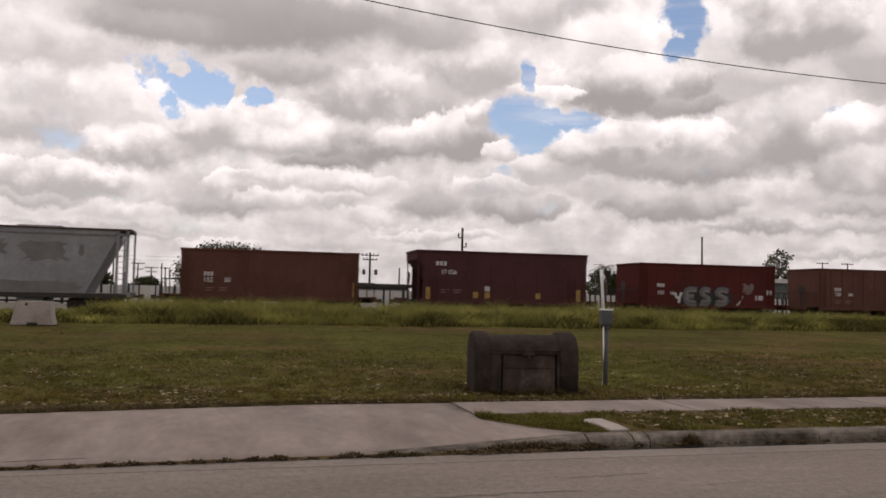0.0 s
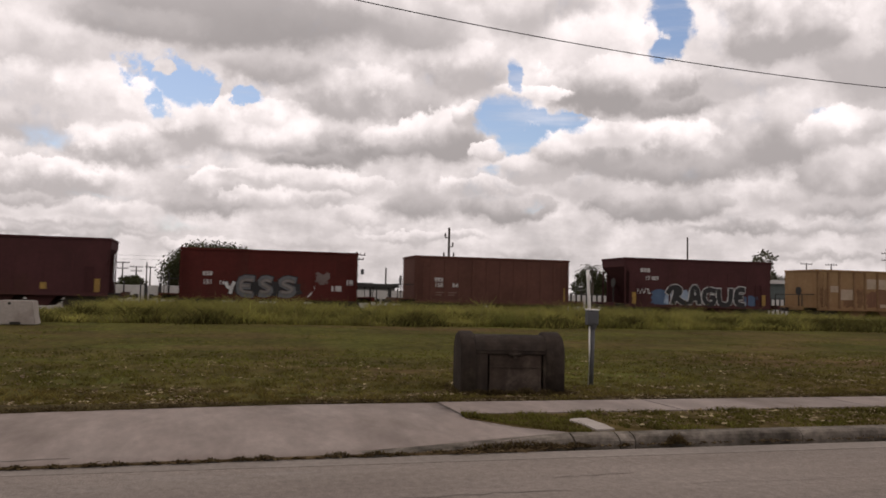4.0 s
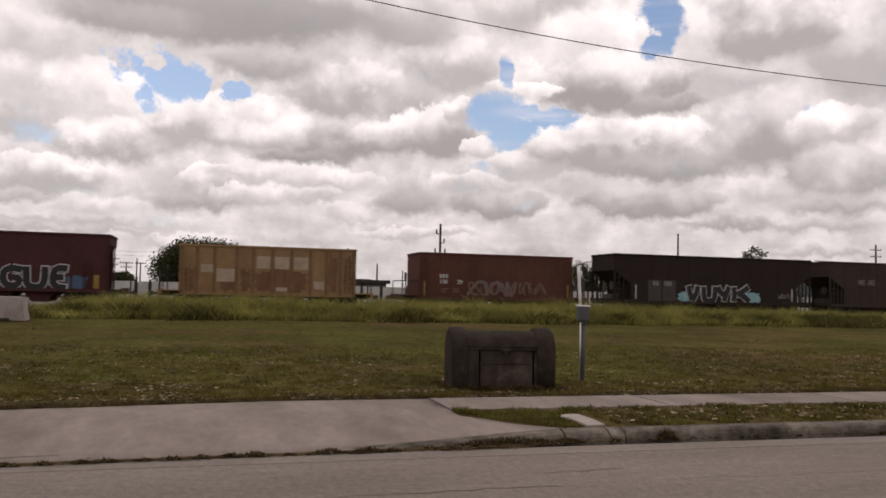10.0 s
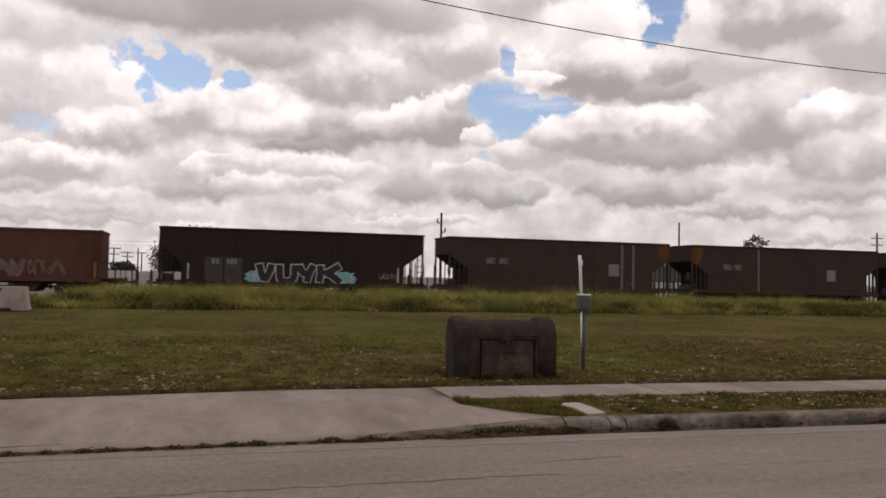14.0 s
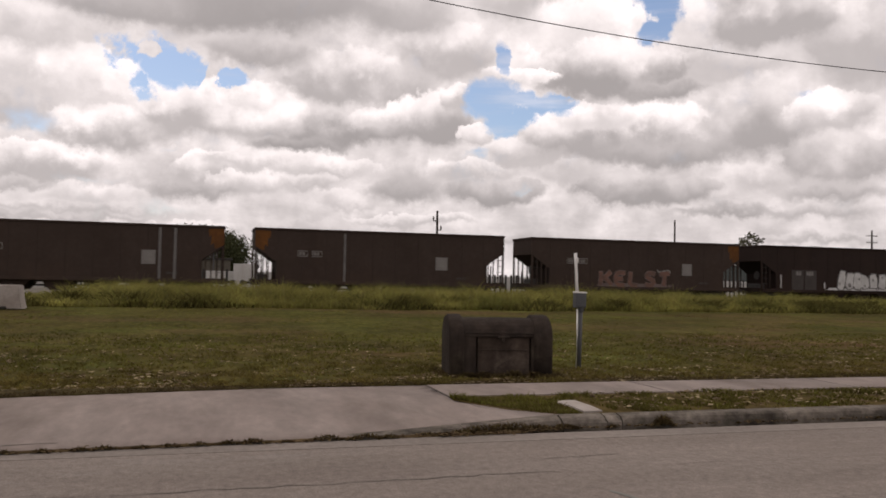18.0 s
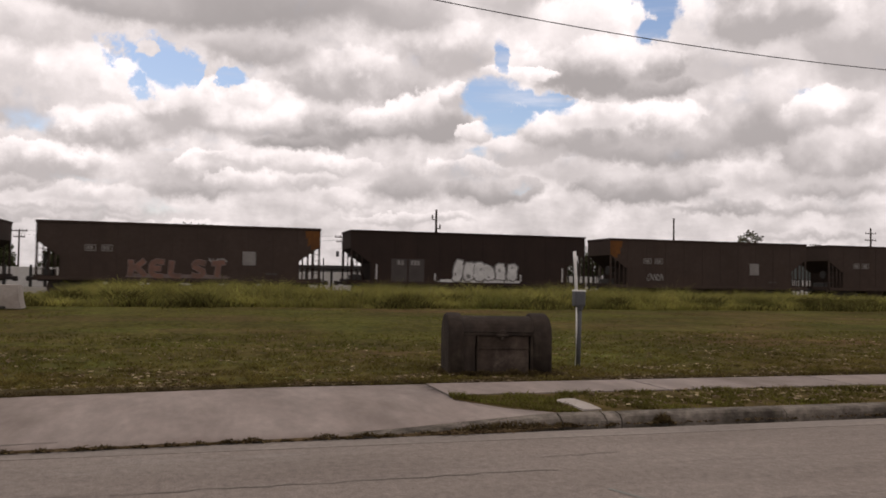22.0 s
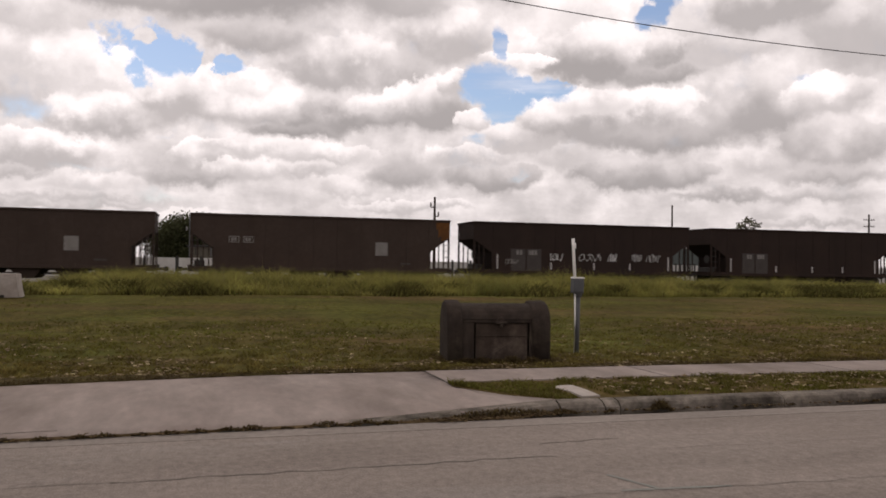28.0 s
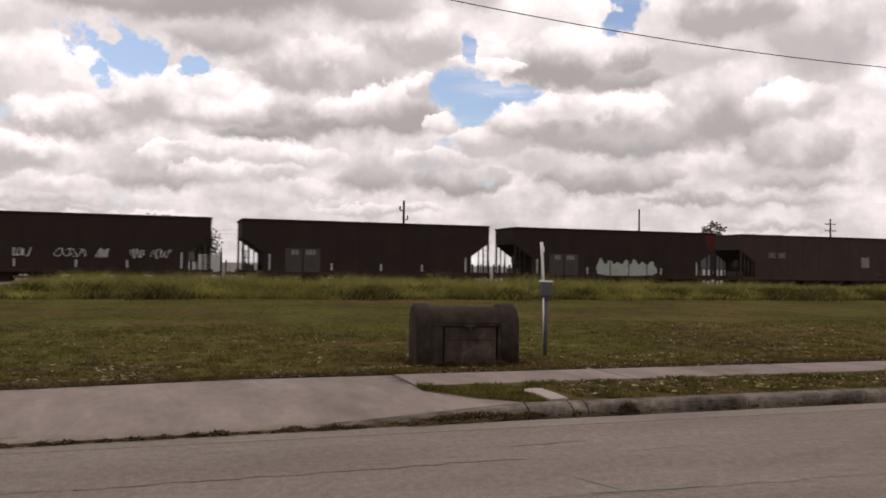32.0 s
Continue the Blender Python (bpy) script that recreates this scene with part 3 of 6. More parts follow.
def road_sheet():
    bm = box_bm(-120, 150, -14, 8.335, -0.3, 0.0)
    r = part("road", bm, M["asphalt"])
    tagged(r, "worn pale grey asphalt street with fine cracks", "road", kind="structure")
    rng = random.Random(5)

    def crack(x0, y0, x1, y1, w, steps):
        pts = []
        for i in range(steps + 1):
            a = i / steps
            pts.append((x0 + (x1 - x0) * a + rng.uniform(-0.04, 0.04), y0 + (y1 - y0) * a + rng.uniform(-0.035, 0.035)))
        verts, faces = [], []
        for i, (px, py) in enumerate(pts):
            h = w * rng.uniform(0.4, 1.2)
            verts += [(px, py - h, 0.004), (px, py + h, 0.004)]
            if i:
                faces.append((2 * i - 2, 2 * i, 2 * i + 1, 2 * i - 1))
        link_mesh("crack", verts, faces, M["roadcrack"], r)
    crack(-6, 6.3, -0.67, 6.59, 0.005, 20)
    crack(-0.67, 6.59, 3.0, 6.66, 0.009, 22)
    crack(4.2, 6.7, 14, 6.35, 0.006, 34)
    crack(3.05, 7.12, 3.9, 7.22, 0.007, 8)
    crack(4.6, 7.25, 5.3, 7.0, 0.004, 6)
    crack(-3.0, 5.6, 8.0, 5.3, 0.005, 40)
    for x0, y0, x1, y1 in ((3.12, 5.95, 3.3, 5.5), (3.0, 5.5, 3.9, 5.43), (2.7, 5.35, 3.2, 5.2)):
        dx_, dy_ = x1 - x0, y1 - y0
        k = 0.018 / math.hypot(dx_, dy_)
        link_mesh("paint_mark", [(x0 - dy_ * k, y0 + dx_ * k, 0.004), (x0 + dy_ * k, y0 - dx_ * k, 0.004), (x1 + dy_ * k, y1 - dx_ * k, 0.004), (x1 - dy_ * k, y1 + dx_ * k, 0.004)],
                  [(0, 1, 2, 3)], M["teal"], r, "faded teal utility mark")
    part("gutter_pan", box_bm(-60, 120, 7.98, 8.34, -0.1, 0.004), M["gutterpan"], r, "pale strip of concrete gutter")


road_sheet()


def apron_z(y):
    return 0.015 + 0.125 * min(max((y - 8.34) / 1.9, 0), 1)


def gutter_line(x):
    """The edge between driveway and street runs slightly askew."""
    return 8.352 - 0.034 * min(max(1.5 - x, 0), 9)


def flare_z(x, y):
    """The apron lifts towards the full kerb at its flared side."""
    lift = min(max((x - 1.9) / 2.0, 0), 1)
    return max(apron_z(y), 0.02 + 0.115 * lift)


def slab(name, outline, top, thick, mat, parent=None, label=""):
    """A slab with a given outline (x, y) and a top height from top(x, y)."""
    k = len(outline)
    verts = [(x, y, top(x, y)) for x, y in outline] + [(x, y, top(x, y) - thick) for x, y in outline]
    faces = [tuple(range(k)), tuple(range(2 * k - 1, k - 1, -1))]
    faces += [(k + i, k + (i + 1) % k, (i + 1) % k, i) for i in range(k)]
    return link_mesh(name, verts, faces, mat, parent, label)


def sidewalk():
    base = box_bm(-60, 120, 8.7, 11.3, -0.2, -0.02)
    s = part("pavement", base, M["joint"])
    tagged(s, "pale concrete pavement slabs with a sloping driveway apron", "pavement", kind="structure")
    x = 3.06
    while x < 70:
        w = 3.22
        slab("slab", [(x, 10.22), (x + w - 0.02, 10.22), (x + w - 0.02, 11.37), (x, 11.37)], lambda a, b: 0.15, 0.18, M["concrete"], s)
        x += w
    # driveway apron: the far slab, then the flared one that sweeps up to the kerb
    slab("driveway_apron", [(-9.0, gutter_line(-9) + 0.008), (-4.415, gutter_line(-4.415) + 0.008), (-4.415, 11.37), (-9.0, 11.37)], lambda p, q: apron_z(q), 0.14, M["concrete"], s, "pale concrete driveway apron")
    low = [(-4.4, gutter_line(-4.4) + 0.008), (-1.5, gutter_line(-1.5) + 0.008), (0.0, gutter_line(0) + 0.008), (1.2, 8.36), (2.0, 8.43), (2.6, 8.5), (3.1, 8.58), (3.5, 8.66), (3.92, 8.72)]
    top = [(-4.4, 11.37), (-1.5, 11.37), (0.0, 11.37), (1.2, 11.37), (2.0, 11.37), (2.6, 11.37), (3.03, 11.37), (3.03, 10.02), (3.45, 9.34)]
    verts, faces, rows = [], [], 10
    for (xa, ya), (xb, yb) in zip(low, top):
        for j in range(rows + 1):
            px, py = xa + (xb - xa) * j / rows, ya + (yb - ya) * j / rows
            verts.append((px, py, flare_z(px, py)))
    for i in range(len(low) - 1):
        for j in range(rows):
            c = i * (rows + 1) + j
            faces.append((c, c + rows + 1, c + rows + 2, c + 1))
    k = len(verts)
    rim = [i * (rows + 1) for i in range(len(low))] + [(len(low) - 1) * (rows + 1) + j for j in range(1, rows + 1)] + [i * (rows + 1) + rows for i in range(len(low) - 2, -1, -1)]
    verts += [(verts[i][0], verts[i][1], -0.03) for i in rim]
    faces += [(rim[(i + 1) % len(rim)], rim[i], k + i, k + (i + 1) % len(rim)) for i in range(len(rim))]
    link_mesh("driveway_apron", verts, faces, M["concrete"], s, "pale concrete driveway apron that flares out to the kerb", True)
    # dirt-filled joints between the slabs, and a crack low on the apron
    rng = random.Random(21)
    seams = [[(3.045 + rng.uniform(-0.008, 0.008), 10.05 + 0.11 * i) for i in range(13)]]
    seams += [[(3.05 + 3.22 * j + rng.uniform(-0.01, 0.01), 10.24 + 0.094 * i) for i in range(13)] for j in range(1, 5)]
    seams.append([(-4.2 + 0.16 * i, 8.34 + 0.012 * i + rng.uniform(-0.01, 0.01)) for i in range(19)])
    for line in seams:
        verts, faces, flat = [], [], abs(line[0][1] - line[-1][1]) < 0.5
        for i, (px, py) in enumerate(line):
            h = rng.uniform(0.005, 0.014)
            z = (apron_z(py) if px < 3.2 else 0.15) + 0.004 if not flat else apron_z(py) + 0.004
            verts += [(px, py - h, z), (px, py + h, z)] if flat else [(px - h, py, z), (px + h, py, z)]
            if i:
                faces.append((2 * i - 2, 2 * i, 2 * i + 1, 2 * i - 1))
        link_mesh("joint", verts, faces, M["crack"], s, "dark dirt-filled joint")
    x = -10.64
    while x > -40:
        slab("slab", [(x, 10.22), (x + 1.6, 10.22), (x + 1.6, 11.37), (x, 11.37)], lambda a, b: 0.15, 0.18, M["concrete"], s)
        x -= 1.62


sidewalk()


def kerb_line(x):
    """Front edge, height of the kerb at x."""
    u = min(max((x - 1.3) / 2.6, 0), 1)
    return 8.34 + 0.18 * u * u * (3 - 2 * u), 0.022 + 0.113 * u ** 1.15


def kerb_stone(x0, x1, seed, parent, wear):
    """One length of kerb with a rounded, chipped nose."""
    n1 = max(3, int((x1 - x0) / 0.055))
    verts, faces = [], []
    for i in range(n1 + 1):
        x = x0 + (x1 - x0) * i / n1
        y, h = kerb_line(x)
        c = wear * max(0.0, noise.noise(Vector((x * 4.5, seed, 0))) + 0.35 * noise.noise(Vector((x * 14, seed, 3))))
        if i in (0, n1):
            c += 0.018
        w = 0.006 * noise.noise(Vector((x * 7, seed, 8)))
        verts += [(x, y + w, -0.1), (x, y + 0.004 + w, h * 0.45), (x, y + 0.014 + c * 0.8 + w, h - 0.03 - c * 0.8), (x, y + 0.045 + c, h - 0.006 - c * 0.5), (x, y + 0.19, h + 0.004), (x, y + 0.19, -0.1)]
        if i:
            a, b = 6 * i - 6, 6 * i
            faces += [(a + k, b + k, b + k + 1, a + k + 1) for k in range(5)]
    last = len(verts) - 6
    faces += [(0, 1, 2, 3, 4, 5), tuple(range(last + 5, last - 1, -1))]
    return link_mesh("kerb_stone", verts, faces, M["kerb"], parent)


def kerbs():
    k = tagged(empty("kerb", pose(0, 0, 0)), "weathered concrete kerb stained with dark patches", "kerb", kind="structure")
    # the dropped piece curves down to the driveway; the stones beside it are broken short
    ends = [1.3, 2.72, 3.9, 4.45, 4.64, 6.88]
    while ends[-1] < 60:
        ends.append(ends[-1] + 3.0)
    for i, (a, b) in enumerate(zip(ends, ends[1:])):
        kerb_stone(a, b - (0.035 if i == 1 else 0.018), i * 3.7, k, 0.05 if i < 4 else 0.025)


kerbs()


def verge():
    """The strip of soil between pavement and kerb, and the concrete strip across it."""
    out = [(3.05, 10.0), (3.47, 9.32), (3.95, 8.71), (4.1, 8.71), (60, 8.71), (60, 10.2), (4.1, 10.2), (3.05, 10.2)]
    v = slab("verge", out, lambda x, y: flare_z(x, y) + 0.004 if x < 3.9 else 0.135, 0.15, M["lawn"])
    tagged(v, "narrow strip of rough grass beside the kerb", "verge", kind="structure")
    p = slab("concrete_strip", [(4.26, 8.76), (4.5, 8.78), (4.57, 9.2), (4.53, 9.6), (4.4, 9.65), (4.24, 9.6), (4.29, 9.2)], lambda x, y: 0.152 + 0.008 * math.sin(x * 9 + y * 5), 0.08, M["block"])
    tagged(p, "short pale concrete strip set in the verge", "concrete strip")


verge()


# ---------------------------------------------------------------- grass
def blades(name, count, place, height, width, lean, mat, label, category, seed, tip=0.15):
    """Grass as single bent blades, each an island of two faces."""
    r = np.random.RandomState(seed)
    verts, faces = [], []
    for i in range(count):
        x, y, z, s = place(r)
        h = height * s * r.uniform(0.55, 1.15)
        a = r.uniform(0, 2 * math.pi)
        b = r.uniform(0, 2 * math.pi)
        w = width * r.uniform(0.6, 1.3)
        cx, cy = math.cos(a) * w, math.sin(a) * w
        lx, ly = math.cos(b) * lean * h, math.sin(b) * lean * h
        q = len(verts)
        verts += [(x - cx, y - cy, z), (x + cx, y + cy, z), (x + cx * 0.7 + lx * 0.35, y + cy * 0.7 + ly * 0.35, z + h * 0.6),
                  (x - cx * 0.7 + lx * 0.35, y - cy * 0.7 + ly * 0.35, z + h * 0.6), (x + lx, y + ly, z + h)]
        faces += [(q, q + 1, q + 2, q + 3), (q + 3, q + 2, q + 4)]
    g = link_mesh(name, verts, faces, mat)
    return tagged(g, label, category, kind="stuff")


def weed_height(x, y):
    """Tall weeds are highest along the middle of the band and thin out to the right."""
    n1 = 0.7 * noise.noise(Vector((x * 0.25, y * 0.3, 3))) + 1.1 * noise.noise(Vector((x * 0.8, y * 0.6, 9))) + 0.6 * noise.noise(Vector((x * 2.1, y * 1.4, 4)))
    side = 1.0 if x < 14 else max(0.7, 1.0 - (x - 14) * 0.012)
    if x < -4.5:
        side *= max(0.4, 1.0 - (-4.5 - x) * 0.24)
    return max(0.35, (0.8 + 0.42 * n1)) * side


def weed_place(r):
    x = r.uniform(-22, 72)
    y = 33.2 + 9.0 * r.uniform(0, 1) ** 1.3
    y += 0.8 * noise.noise(Vector((x * 0.4, 0, 5)))
    edge = min(1.0, 0.3 + (y - 33.0) * 0.3)
    return x, y, ground_z(x, y) - 0.02, weed_height(x, y) * edge


def shrub_place(r):
    k = r.randint(0, 60)
    c = random.Random(k)
    x0, y0, s = c.uniform(-8, 60), c.uniform(33.2, 36.5), c.uniform(0.5, 1.3)
    x, y = x0 + r.normal(0, s), y0 + r.normal(0, s * 0.6)
    d = math.hypot(x - x0, y - y0) / s
    return x, y, ground_z(x, y), max(0.25, 1.2 - 0.5 * d)


def lawn_place(r):
    y = 11.45 + 9.0 * r.uniform(0, 1) ** 2.0
    x = y * 0.36 + r.uniform(-0.72, 0.72) * y
    for k in range(4):
        if noise.noise(Vector((x * 1.6, y * 2.4, 7))) + 0.5 * noise.noise(Vector((x * 5, y * 6, 1))) > 0.02:
            break
        x += r.uniform(-0.5, 0.5)
        y = max(11.42, y + r.uniform(-0.3, 0.3))
    return x, y, ground_z(x, y) - 0.005, 0.8 + 0.5 * noise.noise(Vector((x, y, 0)))


def far_place(r):
    y = r.uniform(18, 34)
    x = y * 0.36 + r.uniform(-0.72, 0.72) * y
    n1 = noise.noise(Vector((x * 0.5, y * 0.5, 2)))
    return x, y, ground_z(x, y) - 0.01, max(0.2, 0.75 + 0.8 * n1)


def verge_place(r):
    y = r.uniform(8.72, 10.2)
    x = max(3.08 + (10.0 - y) * 0.68, 3.05) + 13.0 * r.uniform(0, 1) ** 1.4
    if 4.22 < x < 4.68 and y < 9.64:
        x += 0.5
    for k in range(3):
        if x < 4.2 or noise.noise(Vector((x * 2.2, y * 2.2, 11))) > -0.1:
            break
        x += abs(r.normal(0, 0.35))
    if 4.22 < x < 4.68 and y < 9.66:
        x += 0.5
    return x, y, 0.125, max(0.4, 0.9 + 0.9 * noise.noise(Vector((x * 1.5, y * 1.5, 3))))


def lawn_edge(x):
    """The lawn creeps over the apron towards its far end."""
    return 11.4 - 0.14 * max(0.0, 1.2 - x) + 0.035 * noise.noise(Vector((x * 2.3, 0, 2))) + 0.02 * noise.noise(Vector((x * 9, 0, 5)))


def turf_edge():
    xs = np.arange(-7, 16.01, 0.06)
    verts, faces = [], []
    for i, x in enumerate(xs):
        y = lawn_edge(x)
        verts += [(x, y, 0.1), (x, y + 0.015, 0.158), (x, max(11.47, y + 0.2), 0.168), (x, 11.9, 0.1)]
        if i:
            a, b = 4 * i - 4, 4 * i
            faces += [(a + k, b + k, b + k + 1, a + k + 1) for k in range(3)]
    link_mesh("turf_edge", verts, faces, M["turf"], bpy.data.objects["ground"], "ragged brown edge of the turf")


turf_edge()


def edge_place(r):
    x = r.uniform(-7, 16)
    return x, lawn_edge(x) + 0.01 + abs(r.normal(0, 0.12)), 0.15, 0.8


def cover_place(r):
    """Along the front and the two ends of the equipment cover."""
    u = r.uniform(-0.1, 1.1)
    x, y = 3.69 + 1.68 * u, 12.38 - 0.236 * u - abs(r.normal(0, 0.08))
    if u < 0 or u > 1:
        y += r.uniform(0, 0.8)
    return x, y, ground_z(x, y), max(0.3, 0.7 + 0.9 * noise.noise(Vector((x * 5, y * 5, 6))))


def lawn_grass():
    blades("lawn_grass", 46000, lawn_place, 0.07, 0.01, 1.2, M["blade"], "short patchy green lawn grass", "grass", 1)
    blades("far_lawn_grass", 30000, far_place, 0.03, 0.024, 2.8, M["blade"], "patchy green lawn grass towards the railway", "grass", 8)
    blades("dry_lawn_grass", 14000, lawn_place, 0.035, 0.007, 1.8, M["dry"], "dry straw-coloured blades among the lawn", "grass", 2)
    blades("verge_grass", 15000, verge_place, 0.065, 0.008, 0.9, M["verge"], "rough green grass beside the kerb", "grass", 3)
    blades("verge_dry_grass", 2500, verge_place, 0.05, 0.006, 1.0, M["dry"], "dry blades beside the kerb", "grass", 4)
    blades("lawn_edge_grass", 6000, edge_place, 0.06, 0.007, 0.9, M["kerbweed"], "ragged brown turf along the pavement", "grass", 5)
    blades("cover_edge_grass", 2600, cover_place, 0.1, 0.008, 0.8, M["kerbweed"], "ragged dry grass round the foot of the equipment cover", "grass", 10)
    blades("tall_weeds", 150000, weed_place, 1.02, 0.019, 0.85, M["weed"], "tall bright green weeds beside the railway", "weeds", 6)
    blades("broad_weeds", 30000, shrub_place, 0.6, 0.035, 0.9, M["broad"], "darker broad-leaved weeds in clumps", "weeds", 9)
    blades("weed_seed_heads", 9000, weed_place, 1.3, 0.009, 0.3, M["weed_seed"], "thin pale seed stalks above the weeds", "weeds", 7)


lawn_grass()


def leaf_litter():
    """Dry leaves in drifts, thickest along the pavement; some pale, some brown."""
    r = np.random.RandomState(11)
    for mat, count, label in ((M["litter"], 11000, "dry pale leaves scattered over the lawn"), (M["gutterleaf"], 9000, "dead brown leaves scattered over the lawn")):
        verts, faces = [], []
        for i in range(count):
            y = 11.42 + 8.0 * r.uniform(0, 1) ** 2.6
            x = y * 0.36 + r.uniform(-0.72 * y, 0.72 * y)
            drift = noise.noise(Vector((x * 0.9, y * 1.5, 30))) + 0.4 * noise.noise(Vector((x * 3.1, y * 4.0, 17)))
            if drift + 0.12 < r.uniform(0, 0.5):
                continue
            if i % 9 == 0:
                y, x = r.uniform(8.75, 10.1), r.uniform(4.8, 12)
            z = ground_z(x, y) + 0.028 if y > 11 else 0.175
            a, s_ = r.uniform(0, 6.28), 0.012 + 0.05 * r.uniform(0, 1) ** 2.2
            q = len(verts)
            for k in range(4):
                b_ = a + k * math.pi / 2
                verts.append((x + math.cos(b_) * s_ * (1 if k % 2 else 0.6), y + math.sin(b_) * s_ * (1 if k % 2 else 0.6), z + r.uniform(-0.014, 0.014)))
            faces.append((q, q + 1, q + 2, q + 3))
        tagged(link_mesh("leaf_litter", verts, faces, mat), label, "leaves", kind="stuff")


leaf_litter()


# ---------------------------------------------------------------- railway track
def track():
    out = [(TRACK_Y - 3.4, 0.3), (TRACK_Y - 1.7, RAIL_Z - 0.2), (TRACK_Y + 1.7, RAIL_Z - 0.2), (TRACK_Y + 3.4, 0.3)]
    b = part("trackbed", prism_bm(out, "x", -120, 260), M["ballast"])
    tagged(b, "low bed of grey ballast stone", "trackbed", kind="structure")
    for y in (TRACK_Y - 0.75, TRACK_Y + 0.75):
        z = RAIL_Z - 0.17
        prof = [(-0.07, 0), (0.07, 0), (0.07, 0.012), (0.01, 0.035), (0.01, 0.125), (0.037, 0.135), (0.037, 0.17), (-0.037, 0.17), (-0.037, 0.135),
                (-0.01, 0.125), (-0.01, 0.035), (-0.07, 0.012)]
        rail = part("rail", prism_bm([(y + p, z + q) for p, q in prof], "x", -120, 260), M["rail"])
        tagged(rail, "rusty steel running rail on wooden sleepers", "rail", group="rails", kind="structure")
    me = None
    for i in range(150):
        x = -30 + i * 0.6
        if me is None:
            ob = part("sleeper", box_bm(-0.11, 0.11, -1.28, 1.28, -0.16, 0.0, 0.012), M["sleeper"], b)
            me = ob.data
        else:
            ob = new("sleeper", me)
            ob.parent = b
        ob.location = (x, TRACK_Y, RAIL_Z - 0.172)


track()


# ---------------------------------------------------------------- railway wagons
SPEED, BEND, CURL = 6.70707, 1.59612, 0.04874


def rolled(t):
    """Metres that the train has moved along the track by t seconds."""
    u = (t - 16) / 16
    return SPEED * t + BEND * u * u + CURL * u ** 3


NEAR = -CAR_W / 2
MESH = {}


def shared(key, name, parent, m, make, mat, label="", smooth=False):
    """A part that shares its mesh with its like."""
    if key not in MESH:
        ob = part(name, make(), mat, parent, label, smooth)
        MESH[key] = ob.data
    else:
        ob = new(name, MESH[key])
        ob.parent = parent
        if label:
            ob["label"] = label
    ob.matrix_basis = m
    return ob


def wheelset_bm():
    bm = tube_bm([(0, -0.95, 0), (0, 0.95, 0)], 0.08, 10)
    for s in (-1, 1):
        tube_bm([(0, s * 0.69, 0), (0, s * 0.72, 0), (0, s * 0.72, 0), (0, s * 0.83, 0)], [0.46, 0.46, 0.42, 0.42], 24, bm)
        tube_bm([(0, s * 0.83, 0), (0, s * 0.86, 0)], [0.2, 0.15], 12, bm)
        for k in range(4):
            a = k * math.pi / 2
            box_bm(0.25 * math.cos(a) - 0.05, 0.25 * math.cos(a) + 0.05, s * 0.835 - 0.01, s * 0.835 + 0.01, 0.25 * math.sin(a) - 0.05, 0.25 * math.sin(a) + 0.05, bm=bm)
    return bm


def sideframe_bm():
    out = [(-1.1, 0.5), (-1.12, 0.68), (-0.7, 0.7), (-0.4, 0.78), (0.4, 0.78), (0.7, 0.7), (1.12, 0.68), (1.1, 0.5), (0.75, 0.48), (0.45, 0.22), (-0.45, 0.22), (-0.75, 0.48)]
    bm = prism_bm(out, "y", -0.09, 0.09)
    for x in (-0.88, 0.88):
        tube_bm([(x, -0.13, 0.46), (x, 0.1, 0.46)], 0.13, 10, bm)
    for x in (-0.18, 0, 0.18):
        tube_bm([(x, -0.13, 0.26), (x, -0.13, 0.6)], 0.07, 8, bm)
    return bm


WHEELS = []


def bogie(car, x):
    b = empty("bogie", pose(x, 0, 0))
    b.parent = car
    b["label"] = "greasy two-axle cast steel bogie"
    for s in (-1, 1):
        shared("sideframe", "sideframe", b, pose(0, s * 1.0, 0, 0, 0, 0 if s < 0 else 180), sideframe_bm, M["truckside"])
    shared("bolster", "bolster", b, pose(0, 0, 0), lambda: box_bm(-0.2, 0.2, -1.0, 1.0, 0.45, 0.72, 0.03), M["truckside"])
    for dx_ in (-0.88, 0.88):
        w = shared("wheelset", "wheelset", b, pose(dx_, 0, 0.42), wheelset_bm, M["wheel"])
        WHEELS.append((w, dx_))


def ladder(car, x, y, z0, z1, mat, width=0.4, along="x"):
    key = ("ladder", round(z0, 2), round(z1, 2), along, mat.name, width)

    def make():
        bm = bmesh.new()
        for s in (-width / 2, width / 2):
            box_bm(s - 0.022, s + 0.022, -0.022, 0.022, z0, z1, bm=bm)
        z = z0 + 0.15
        while z < z1 - 0.05:
            box_bm(-width / 2, width / 2, -0.014, 0.014, z - 0.014, z + 0.014, bm=bm)
            z += 0.3
        return bm
    shared(key, "ladder", car, pose(x, y, 0, 0, 0, 0 if along == "x" else 90), make, mat)


def marks(car, name, body, size, x, z, mat, bold=0.0, label="", depth=0.004, lift=0.0, shear=0.0, squash=1.0):
    """Lettering on the near side, with the built-in font."""
    cu = bpy.data.curves.new("tmp", "FONT")
    cu.body, cu.size, cu.extrude, cu.offset, cu.shear, cu.resolution_u = body, size, depth, bold, shear, 3
    ob = bpy.data.objects.new("tmp", cu)
    me = bpy.data.meshes.new_from_object(ob)
    bpy.data.objects.remove(ob)
    bpy.data.curves.remove(cu)
    me.name = name
    me.materials.clear()
    me.materials.append(mat)
    t = new(name, me)
    t.parent = car
    t.matrix_basis = Matrix.Translation((x, NEAR - 0.03 - lift, z)) @ pose(0, 0, 0, 90) @ Matrix.Diagonal((squash, 1, 1, 1))
    if label:
        t["label"] = label
    return t


